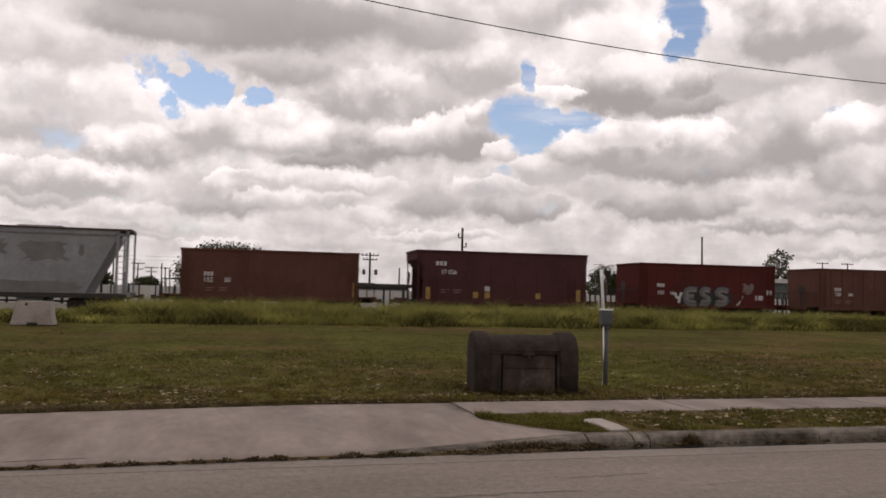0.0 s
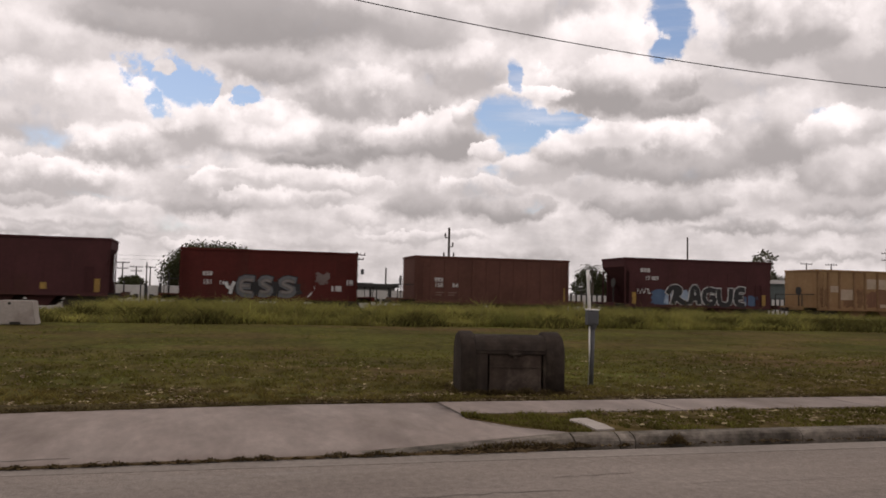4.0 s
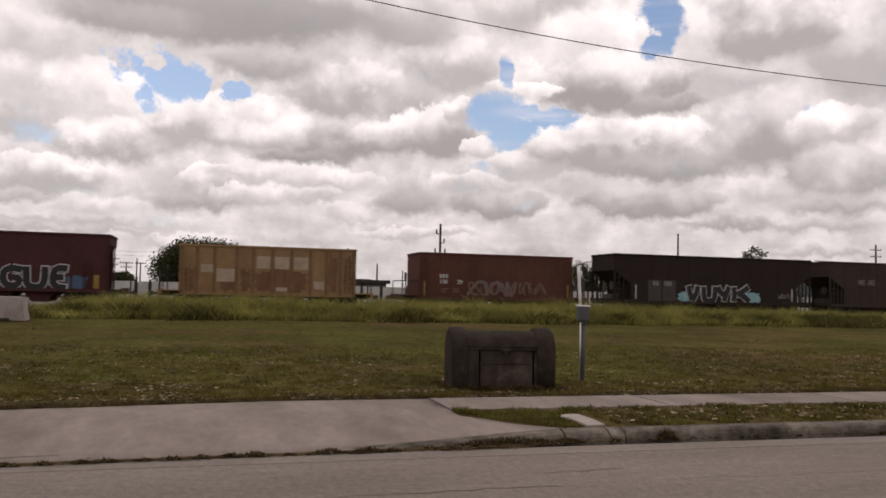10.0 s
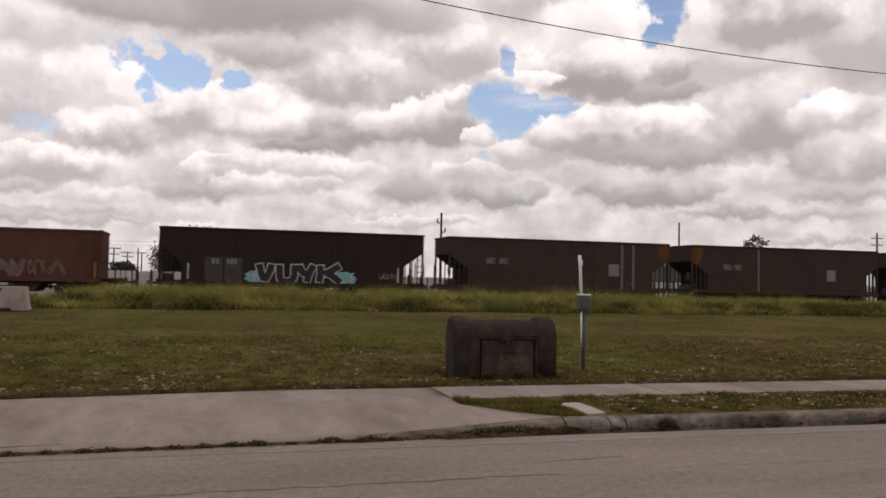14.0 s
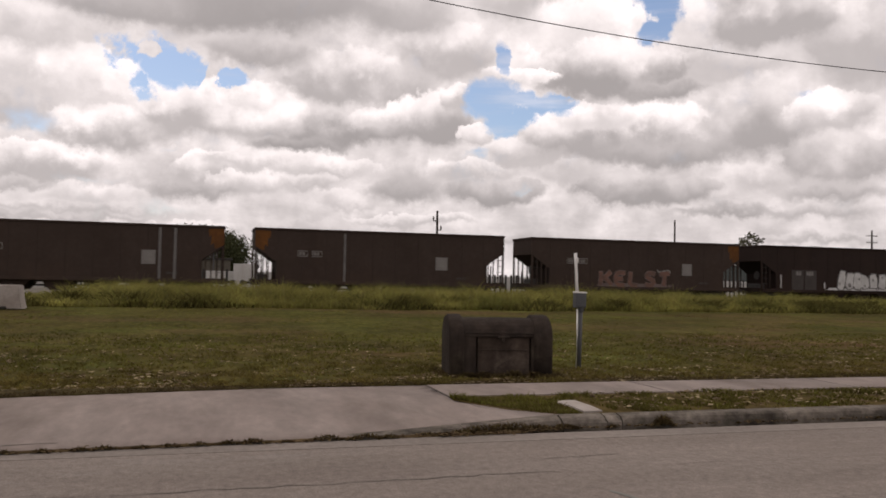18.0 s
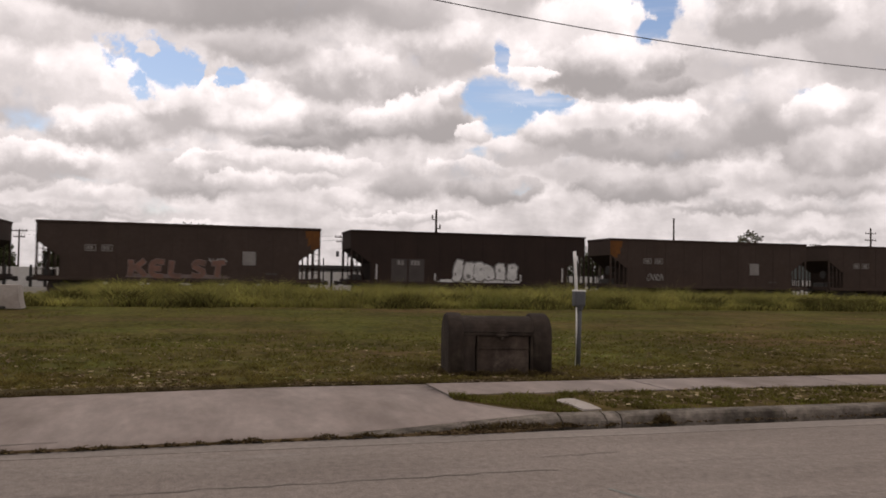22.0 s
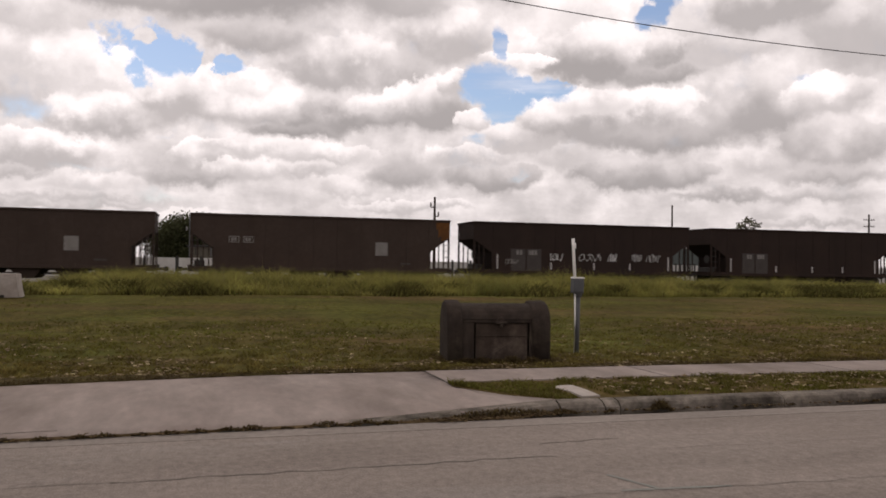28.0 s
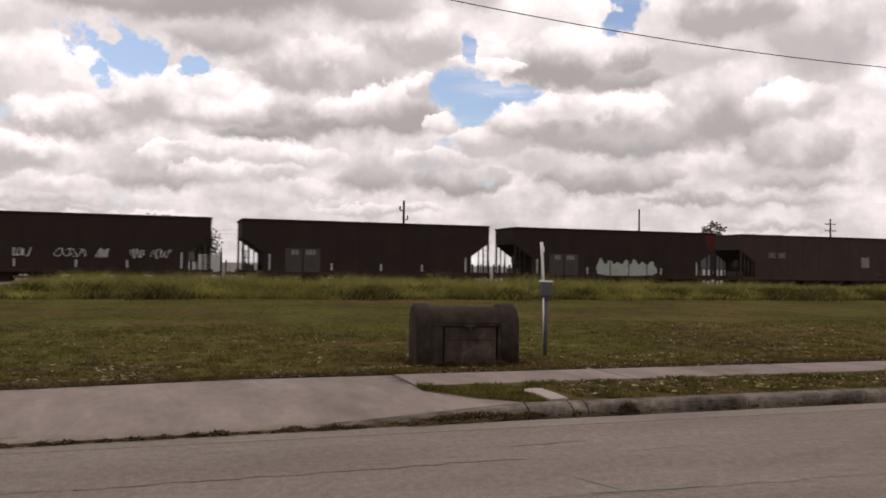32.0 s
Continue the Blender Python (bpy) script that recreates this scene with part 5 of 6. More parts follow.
def train():
    put(covered_wagon(16.0), -19.85)
    # brown wagons with white numbers
    for s, num, num2, mat, label in ((-1.25, "152", "30", M["brown"], "faded red-brown open hopper wagon with white numbers"),
                                     (38.45, "158", "84", M["palebrown"], "plain faded red-brown open hopper wagon"),
                                     (78.85, "158", "29", M["brown"], "red-brown open hopper wagon with pale graffiti along the bottom")):
        car = aggregate_wagon(9.55, mat, label, 0.02 if s != 38.45 else 0.045, 9 if s != 38.45 else 12)
        mark_bars(car, 1.2, 2.06, 0.13, 0.22, M["whitemark"])
        marks(car, "number", num, 0.34, 1.17, 1.74, M["whitemark"], 0.008)
        marks(car, "number", num2, 0.34, 2.25, 1.74, M["whitemark"], 0.008)
        data_marks(car, 0, 1.25, 1.4, M["sprayfaint"])
        for x in ((0.3, 9.25) if s > 70 else (9.25,)):
            panel(car, "marker", x - 0.05, x + 0.05, 1.05, 1.85, M["yellowmark"], "yellow reflective strip", 0.025)
        if s > 70:
            scribble(car, 2.95, 5.9, 1.1, 1.95, M["spraydust"], 17, 5, 0.075)
            scribble(car, 3.0, 5.8, 1.1, 1.9, M["sprayfaint"], 18, 4, 0.05, 0.01)
            scribble(car, 6.1, 7.8, 1.2, 1.9, M["sprayfaint"], 3)
        put(car, s)
    car = aggregate_wagon(9.55, M["red"], "dull red open hopper wagon with white and grey graffiti", 0.02)
    mark_bars(car, 1.2, 2.06, 0.13, 0.22, M["whitemark"])
    marks(car, "number", "151", 0.34, 1.2, 1.6, M["whitemark"], 0.008)
    marks(car, "number", "16", 0.3, 2.05, 1.6, M["whitemark"], 0.008)
    spray(car, 2.85, 6.4, 0.98, 1.85, M["sprayblack"], 44, 0.0, "dark sprayed background", 0.1)
    letters(car, "ESS", ((2.9, 4.0), (4.0, 5.0), (5.05, 6.3)), 0.95, 2.1, M["sprayblack"], M["spraysteel"], 0.28, 0.06)
    letters(car, "Y", ((2.3, 2.95),), 1.0, 1.85, M["sprayblack"], M["spraywhite"], 0.14, 0.03)
    letters(car, "ESS", ((2.98, 3.9), (4.1, 4.9), (5.2, 6.15)), 1.1, 2.0, M["spraydust"], M["greymark"], 0.1, 0.03, 0.07)
    part("graffiti", prism_bm([(6.75, 1.0), (6.85, 1.0), (7.15, 1.3), (7.2, 1.6), (7.1, 1.6), (7.05, 1.35)], "y", NEAR - 0.01, NEAR - 0.003), M["spraywhite"], car)
    spray(car, 7.2, 7.95, 1.72, 2.35, M["spraydust"], 5, 0.0, "faded pinkish splash of spray paint", 0.35)
    panel(car, "data_plate", 8.1, 8.65, 1.35, 1.65, M["whitemark"])
    panel(car, "data_plate", 8.95, 9.3, 1.7, 2.0, M["whitemark"])
    put(car, 25.6)
    # two maroon wagons
    car = maroon_wagon(10.5, "dark maroon open hopper wagon with yellow markers")
    mark_bars(car, 1.1, 2.98, 0.17, 0.24, M["whitemark"])
    marks(car, "number", "17 026", 0.34, 1.4, 2.5, M["whitemark"], 0.008)
    for x, z in ((3.35, 1.15), (4.05, 1.15), (7.2, 1.15)):
        panel(car, "placard", x, x + 0.3, z, z + 0.34, M["yellowmark"], lift=0.015)
    panel(car, "placard", 4.05, 4.35, 1.55, 1.83, M["whitemark"], lift=0.015)
    data_marks(car, 0, 1.4, 1.55, M["sprayfaint"])
    put(car, 11.65)
    car = maroon_wagon(10.5, "dark maroon open hopper wagon with large black and white graffiti")
    mark_bars(car, 1.1, 2.98, 0.17, 0.24, M["whitemark"])
    marks(car, "number", "17 007", 0.34, 1.4, 2.5, M["whitemark"], 0.008)
    spray(car, 1.8, 3.6, 0.95, 1.9, M["sprayblue"], 12, 0.0, "blue sprayed background", 0.2)
    spray(car, 2.75, 3.35, 0.97, 1.7, M["sprayhaze"], 13, 0.004, "pale blue sprayed fade", 0.25)
    spray(car, 3.9, 4.5, 1.1, 1.9, M["sprayhaze"], 15, 0.004, "pale blue sprayed fade", 0.25)
    spray(car, 8.4, 9.45, 0.98, 1.65, M["sprayblue"], 14, 0.0, "blue sprayed background", 0.25)
    letters(car, "RAGUE", ((2.95, 4.35), (4.4, 5.3), (5.35, 6.45), (6.5, 7.55), (7.65, 8.6)), 0.95, 2.2, M["spraywhite"], M["sprayblack"], 0.27, 0.055)
    scribble(car, 0.85, 1.8, 1.62, 2.0, M["spraywhite"], 8, 5, 0.02)
    put(car, 51.7)
    # the tan wagon
    car = aggregate_wagon(9.5, M["tan"], "rust-streaked tan yellow ribbed open hopper wagon", 0.05, 0)
    ribs(car, [0.12, 0.92, 1.82, 2.98, 3.85, 4.88, 5.92, 6.95, 7.85, 8.62, 9.38], 3.4, 0.88, M["tanrib"], 0.05, 0.16)
    for x0, x1 in ((0.3, 0.85), (2.2, 2.9), (3.2, 3.75), (7.95, 8.5), (8.8, 9.25)):
        spray(car, x0, x1, 1.05, 2.0 + 1.2 * (x0 % 1), M["tanrib"], int(x0 * 10), -0.004, "", 0.3)
    for x0, x1, z0, z1 in ((1.12, 1.74, 2.04, 2.46), (1.93, 2.88, 1.55, 2.25), (4.03, 4.76, 2.31, 2.98), (5.0, 5.78, 2.31, 2.98), (6.04, 6.82, 2.31, 2.98), (7.15, 7.72, 1.24, 1.67), (5.1, 5.7, 1.08, 1.3)):
        panel(car, "paint_patch", x0, x1, z0, z1, M["palepatch"], "pale repainted rectangle")
    spray(car, 3.95, 6.8, 1.0, 2.25, M["rustpatch"], 29, -0.004, "large rusty stain", 0.22)
    put(car, 65.65)
    # long dark wagons
    spots = ((91.2, "black", "VUYK", None), (107.15, "umber", "stripes", "right"), (123.2, "umber", "stripe", "left"), (139.4, "umber", "orange", "right"),
             (155.55, "black", "white", None), (171.7, "umber", "plain", "left"), (187.95, "umber", "plain", "right"), (203.85, "black", "tags", None),
             (219.9, "black", "dots", None), (236.0, "black", "mint", "right"), (252.4, "umber", "plain", None))
    names = {"VUYK": "sooty black open hopper wagon with aqua and white graffiti", "stripes": "dusty dark brown open hopper wagon with two pale vertical strips",
             "stripe": "dusty dark brown open hopper wagon with rusty orange corners", "orange": "dusty dark brown open hopper wagon with salmon graffiti",
             "white": "sooty black open hopper wagon with white graffiti and a grey panel", "plain": "plain dusty dark brown open hopper wagon",
             "tags": "sooty black open hopper wagon with thin white tags", "dots": "sooty black open hopper wagon with a grey panel",
             "mint": "sooty black open hopper wagon with a pale mint painted patch"}
    for i, (s, mat, style, corner) in enumerate(spots):
        car = long_wagon(14.45, M[mat], names[style], 4 if mat == "umber" else 3, corner)
        if mat == "umber":
            for x in ((2.0, 2.75) if s == 187.95 else (2.32, 3.12)):
                panel(car, "number_plate", x, x + 0.54, 2.34, 2.68, M["greymark"], "outlined reporting mark", 0.01)
                panel(car, "number_plate", x + 0.04, x + 0.5, 2.38, 2.64, M["umber"], lift=0.014)
                mark_bars(car, x + 0.1, 2.42, 0.12, 0.18, M["greymark"], 2)
            x = 10.05 if 170 < s < 190 else 10.25
            panel(car, "paint_patch", x, x + 0.7, 1.75, 2.5, M["greymark"], "pale grey square of fresh paint", 0.012)
            panel(car, "stencil_bar", 11.5, 12.1, 1.25, 1.35, M["dullmark"])
        else:
            panel(car, "grey_panel", 2.36, 3.28, 0.95, 2.3, M["dullmark"], "dull grey painted panel", 0.008)
            panel(car, "grey_panel", 3.38, 4.3, 0.95, 2.3, M["dullmark"], "dull grey painted panel", 0.008)
            mark_bars(car, 2.7, 1.95, 0.16, 0.27, M["greymark"], 2)
            mark_bars(car, 3.5, 1.95, 0.14, 0.27, M["greymark"], 3)
            for x in (1.5, 4.95, 7.8, 10.25, 12.95):
                panel(car, "marker", x - 0.04, x + 0.04, 1.1, 1.95 if x in (1.5, 12.95) else 1.5, M["whitemark"], "thin white reflective strip", 0.02)
        if style == "VUYK":
            spray(car, 4.45, 5.6, 0.98, 1.6, M["sprayaqua"], 21, 0.0, "aqua sprayed background", 0.2)
            spray(car, 9.2, 10.5, 0.98, 1.65, M["sprayaqua"], 22, 0.0, "aqua sprayed background", 0.2)
            letters(car, "VUYK", ((5.1, 6.2), (6.2, 7.2), (7.25, 8.25), (8.3, 9.7)), 0.95, 2.08, M["spraywhite"], M["sprayblack"], 0.3, 0.055)
            scribble(car, 11.9, 12.8, 1.3, 1.6, M["greymark"], 5, 4, 0.02)
        elif style == "stripes":
            panel(car, "bare_strip", 11.08, 11.22, 1.0, 3.7, M["strip"], "bare pale vertical strip", 0.012)
            panel(car, "bare_strip", 11.85, 11.99, 1.0, 3.7, M["strip"], "bare pale vertical strip", 0.012)
        elif style == "stripe":
            panel(car, "bare_strip", 4.88, 5.0, 1.0, 3.7, M["strip"], "bare pale vertical strip", 0.012)
        elif style == "orange":
            spray(car, 4.3, 9.5, 0.98, 1.2, M["spraydust"], 62, 0.0, "dusty pale fade of spray paint", 0.12)
            letters(car, "KELST", ((4.4, 5.35), (5.4, 6.3), (6.4, 7.2), (7.5, 8.45), (8.55, 9.4)), 0.98, 2.0, M["spraydust"], M["sprayrust"], 0.21, 0.04)
            scribble(car, 8.5, 9.4, 1.88, 2.1, M["greymark"], 14, 4, 0.03)
        elif style == "white":
            bubbles(car, 5.9, 10.0, 1.0, 2.2, 6, M["primer"], M["spraywhite"], 71, "white bubble graffiti letters")
            spray(car, 5.2, 10.2, 0.98, 1.18, M["spraywhite"], 33, rough=0.1)
        elif style == "tags":
            for j, (x0, x1) in enumerate(((4.9, 5.7), (6.8, 8.2), (8.75, 9.4), (10.4, 11.05), (11.4, 12.4))):
                scribble(car, x0, x1, 1.6, 2.1, M["spraywhite"], 60 + j, 4, 0.016)
            scribble(car, 2.0, 2.8, 1.4, 1.7, M["greymark"], 70, 4, 0.02)
        elif style == "mint":
            spray(car, 5.5, 9.95, 1.0, 1.75, M["mint"], 81, 0.0, "pale mint roller-painted patch", 0.05)
            for j in range(7):
                part("graffiti", prism_bm([(5.6 + j * 0.6, 1.6), (6.15 + j * 0.6, 1.6), (6.1 + j * 0.6, 1.85 + 0.1 * math.sin(j * 2.3)), (5.85 + j * 0.6, 2.0 + 0.12 * math.cos(j * 1.7))], "y", NEAR - 0.012, NEAR - 0.003), M["mint"], car)
        elif style == "plain" and i == 5:
            scribble(car, 2.6, 3.7, 1.3, 1.7, M["greymark"], 91, 5, 0.03)
        put(car, s)


train()


# ---------------------------------------------------------------- the things on the lawn
def arch(half, height, k=14, power=2.4):
    """Upright sides and a rounded top, as (y, z) pairs."""
    shoulder = height - half * 0.8
    pts = [(-half, 0.0)]
    for i in range(k + 1):
        a = math.pi - math.pi * i / k
        c, s = math.cos(a), math.sin(a)
        pts.append((half * math.copysign(abs(c) ** (2 / power), c), shoulder + (height - shoulder) * abs(s) ** (2 / power)))
    pts.append((half, 0.0))
    return pts


def pump_cover():
    box = empty("equipment_cover", pose(3.69, 12.4, 0.12, 0, 0, -8))
    tagged(box, "dark brown domed equipment cover with thick arched ends", "equipment cover")
    w, deep = 1.68, 0.44
    # body in pieces, so that the front has a real recess
    front, back = -0.4, 0.4
    out = arch(0.42, 0.935)
    part("roof_shell", prism_bm([p for p in out if p[1] > 0.6], "x", 0.12, w - 0.12), M["stucco"], box).location.y = deep
    part("back_wall", box_bm(0.12, w - 0.12, deep + 0.1, deep + 0.4, 0, 0.66), M["stucco"], box)
    for x0, x1 in ((0.2, 0.44), (w - 0.34, w - 0.25)):
        part("jamb", box_bm(x0, x1, deep - 0.4, deep + 0.1, 0.0, 0.66, 0.015), M["stucco"], box)
    for x0, x1 in ((0.0, 0.25), (w - 0.3, w)):
        bm = prism_bm(arch(0.46, 0.985, 20, 2.1), "x", x0, x1)
        rim_edges = [e for e in bm.edges if abs(e.verts[0].co.x - e.verts[1].co.x) < 1e-5]
        bmesh.ops.bevel(bm, geom=rim_edges, offset=0.06, segments=3, affect="EDGES", profile=0.6)
        part("end_arch", bm, M["stucco"], box, "rounded arched end moulding", True).location.y = deep
    part("lintel", box_bm(0.25, w - 0.3, deep - 0.408, deep - 0.3, 0.63, 0.69, 0.02, segs=2), M["stucco"], box)
    part("front_panel", box_bm(0.462, w - 0.365, deep - 0.37, deep - 0.2, 0.0, 0.635, 0.012), M["panelboard"], box, "dull brown panel with worn pale patches")
    # the back of the recess carries painted-in shade
    part("recess_back", box_bm(0.44, w - 0.34, deep - 0.2, deep - 0.1, 0.0, 0.66), M["shaderesin"], box)
    part("panel_rail", box_bm(0.48, w - 0.4, deep - 0.385, deep - 0.365, 0.42, 0.44, 0.004), M["panelboard"], box)
    for i, a in enumerate((-1, 1)):
        pts = [(0.52, 0.03), (0.57, 0.03), (1.22, 0.4), (1.17, 0.4)] if a > 0 else [(1.17, 0.03), (1.22, 0.03), (0.57, 0.4), (0.52, 0.4)]
        part("brace", prism_bm(pts, "y", deep - 0.378 - 0.003 * i, deep - 0.365), M["panelboard"], box)
    bm = tube_bm([(0, -0.02, 0), (0, 0.03, 0)], [0.05, 0.075], 14)
    box_bm(-0.1, 0.1, -0.03, 0.01, -0.06, 0.0, 0.02, bm)
    box_bm(-0.025, 0.025, -0.03, 0.01, -0.11, -0.05, 0.012, bm)
    part("hasp", bm, M["stucco"], box, "dark hasp at the top of the recess").location = (w / 2 + 0.03, deep - 0.42, 0.67)


pump_cover()


def utility_post():
    p = empty("utility_post", pose(6.335, 13.32, 0.13, 0, 1.2, 0))
    tagged(p, "galvanised post with a grey box and a white pipe", "utility post")
    part("conduit", tube_bm([(0.025, 0, -0.1), (0.025, 0, 1.1)], 0.038, 14), M["galv"], p, smooth=True)
    part("pipe", tube_bm([(-0.04, -0.02, -0.1), (-0.035, -0.02, 0.6), (-0.05, -0.02, 1.05)], 0.015, 10), M["pvc"], p, "thin white pipe", True)
    b = part("box", box_bm(-0.1, 0.1, -0.08, 0.08, 1.07, 1.34, 0.02, segs=2), M["greybox"], p, "grey electrical box")
    part("lid", box_bm(-0.105, 0.105, -0.085, 0.085, 1.33, 1.36, 0.012), M["pvc"], b, "pale lid")
    part("cover_plate", box_bm(-0.075, 0.075, -0.09, -0.075, 1.1, 1.3, 0.006), M["greybox"], b)
    part("neck", tube_bm([(0.02, 0, 1.0), (0.02, 0, 1.09)], [0.055, 0.075], 12), M["greybox"], p)
    part("standpipe", tube_bm([(-0.055, 0, 1.35), (-0.075, 0, 1.6), (-0.09, 0, 1.8), (-0.11, 0, 2.04)], [0.027, 0.027, 0.026, 0.03], 10), M["pvc"], p, "white plastic standpipe", True)
    part("cap", box_bm(-0.11, -0.055, -0.03, 0.03, 1.86, 1.96, 0.01), M["pvc"], p)


utility_post()


def barrier():
    out = [(-0.66, 0), (0.7, 0), (0.62, 0.3), (0.56, 0.82), (-0.5, 0.82), (-0.58, 0.3)]
    bm = prism_bm(out, "y", -0.45, 0.45)
    bmesh.ops.bevel(bm, geom=list(bm.edges), offset=0.03, segments=2, affect="EDGES")
    b = tagged(empty("concrete_block", pose(-6.72, 31.2, 0.38)), "pale grey tapered concrete block standing in the grass", "concrete block")
    part("body", bm, M["block"], b)
    part("lifting_slot", box_bm(-0.12, 0.22, -0.47, -0.44, 0.0, 0.1, 0.02), M["crack"], b, "dark lifting slot")
    part("lifting_hole", tube_bm([(-0.15, -0.46, 0.72), (-0.15, -0.44, 0.72)], 0.05, 10), M["crack"], b)


barrier()


def tuft(x, y, z, size, seed, wide=1.7):
    """A low weed: a mound of rooted dirt with a mat of short leaves."""
    r = np.random.RandomState(seed)
    t = tagged(empty("kerb_weed", pose(x, y, z)), "small dry brown weed growing in the kerb joint", "weed", "weeds along the kerb")
    rings, verts, faces = 12, [(0, 0, size * 0.2)], []
    for j in (1, 2):
        for i in range(rings):
            a, q = i * 2 * math.pi / rings, j / 2 * r.uniform(0.8, 1.15)
            verts.append((math.cos(a) * size * wide * 0.7 * q, math.sin(a) * size * 0.22 * q, size * 0.16 * (2 - j) - 0.002))
    for i in range(rings):
        k = (i + 1) % rings
        faces += [(0, 1 + i, 1 + k), (1 + i, 1 + rings + i, 1 + rings + k, 1 + k)]
    link_mesh("root_mound", verts, faces, M["crack"], t, "dark clump of roots and dirt", True)
    verts, faces = [], []
    for i in range(int(170 * min(1.6, size / 0.12))):
        a, b = r.uniform(0, 6.28), r.uniform(0, 6.28)
        px = r.normal(0, size * wide * 0.42)
        py = r.normal(0, size * 0.14)
        dome = math.exp(-(px / (size * wide * 0.7)) ** 2)
        pz = size * 0.45 * dome * r.uniform(0, 1)
        h, w = size * r.uniform(0.08, 0.3) * dome + 0.006, r.uniform(0.006, 0.016)
        lx, ly = math.cos(b) * size * 0.22, math.sin(b) * size * 0.16
        q = len(verts)
        verts += [(px - w * math.cos(a), py - w * math.sin(a), pz), (px + w * math.cos(a), py + w * math.sin(a), pz), (px + lx, py + ly, pz + h)]
        faces.append((q, q + 1, q + 2))
    tagged(link_mesh("leaves", verts, faces, M["kerbweed"], t), kind="stuff")


def gutter():
    """Dirt-filled joint between street and driveway, with weeds."""
    rng = random.Random(3)
    verts, faces = [], []
    xs = np.arange(-7, 3.4, 0.12)
    for i, x in enumerate(xs):
        c, h = gutter_line(x) + 0.014 * noise.noise(Vector((x * 3, 0, 1))), 0.003 + 0.02 * max(0.0, noise.noise(Vector((x * 1.7, 4, 1))) + 0.2) * rng.uniform(0.5, 1.2)
        verts += [(x, c - h, 0.006), (x, c + h, 0.03)]
        if i:
            faces.append((2 * i - 2, 2 * i, 2 * i + 1, 2 * i - 1))
    tagged(link_mesh("gutter_joint", verts, faces, M["gutterleaf"]), "dark dirt-filled joint along the driveway edge", "joint", kind="structure")
    for i, (x, size) in enumerate(((-1.95, 0.1), (-1.72, 0.13), (-1.4, 0.11), (-1.1, 0.12), (-0.88, 0.14), (-0.55, 0.1), (-0.3, 0.13), (-0.02, 0.12), (0.25, 0.15), (0.48, 0.17), (0.8, 0.09), (1.2, 0.19),
                                   (1.6, 0.2), (1.85, 0.13), (2.25, 0.13), (2.62, 0.15), (2.8, 0.26), (3.05, 0.3), (3.3, 0.3), (3.55, 0.22), (3.88, 0.2), (4.02, 0.1), (4.48, 0.12), (6.15, 0.07), (6.95, 0.08), (8.2, 0.09), (9.6, 0.08))):
        y = gutter_line(x) - 0.01 if x < 1.3 else kerb_line(x)[0] - 0.03
        tuft(x, y, 0.004, size * 0.58, 200 + i, 2.3 if x < 4 else 1.2)
    tuft(5.12, 8.47, 0.0, 0.23, 240, 0.8)


gutter()


def gutter_litter():
    """Brown leaves and grit swept against the kerb."""
    r = np.random.RandomState(77)
    verts, faces = [], []
    for i in range(2600):
        x = r.uniform(-2.2, 9) if i % 2 else r.normal(3.1, 0.45)
        amount = 0.55 + noise.noise(Vector((x * 1.9, 2, 8))) + (0.5 if 2.4 < x < 3.8 else 0)
        if r.uniform(0, 1) > amount:
            continue
        y = gutter_line(x) - 0.02 + min(0.17, max(0, x - 1.6) * 0.085) - abs(r.normal(0, 0.022 + (0.035 if 2.4 < x < 3.8 else 0)))
        z = 0.008 + abs(r.normal(0, 0.012))
        a, s = r.uniform(0, 6.28), r.uniform(0.008, 0.026)
        q = len(verts)
        for k in range(4):
            c = a + k * math.pi / 2
            verts.append((x + math.cos(c) * s, y + math.sin(c) * s * 0.7, z + r.uniform(-0.004, 0.02)))
        faces.append((q, q + 1, q + 2, q + 3))
    tagged(link_mesh("gutter_litter", verts, faces, M["gutterleaf"]), "dry brown leaves and grit lying in the gutter", "leaves", kind="stuff")


gutter_litter()


# ---------------------------------------------------------------- beyond the railway
def back_fence():
    f = tagged(empty("white_wall", pose(0, 75, 0.3)), "long white panelled wall with dark posts beyond the railway", "wall", kind="structure")
    key = None
    r = random.Random(4)
    x = -46.0
    while x < 95:
        # broad panels to the left, narrow ones further along
        w = r.choice((0.8, 1.7, 0.85, 2.4)) if x < 5 else (r.choice((1.6, 2.2, 0.9)) if x < 24 else 0.36)
        g = r.uniform(0.2, 0.34) if x < 24 else 0.2
        shared(("wallpanel", w), "panel", f, pose(x, 0, 0), lambda: box_bm(0, w, -0.05, 0.05, 0, 1.78, 0.01), M["whitewall"])
        shared(("wallpost", x < 24), "post", f, pose(x + w + g / 2, 0.02, 0), lambda: box_bm(-0.09, 0.09, -0.06, 0.06, 0, 1.95), M["darkmetal"])
        x += w + g
    part("backing", box_bm(-46, 95, 0.08, 0.12, 0, 1.7), M["greenwall"], f)


back_fence()


def yard():
    y = link_mesh("yard", [(-200, 50.8, 0.42), (300, 50.8, 0.42), (300, 130, 0.42), (-200, 130, 0.42)], [(0, 1, 2, 3)], M["soil"])
    tagged(y, "pale gravel yard beyond the railway", "yard", kind="structure")


yard()


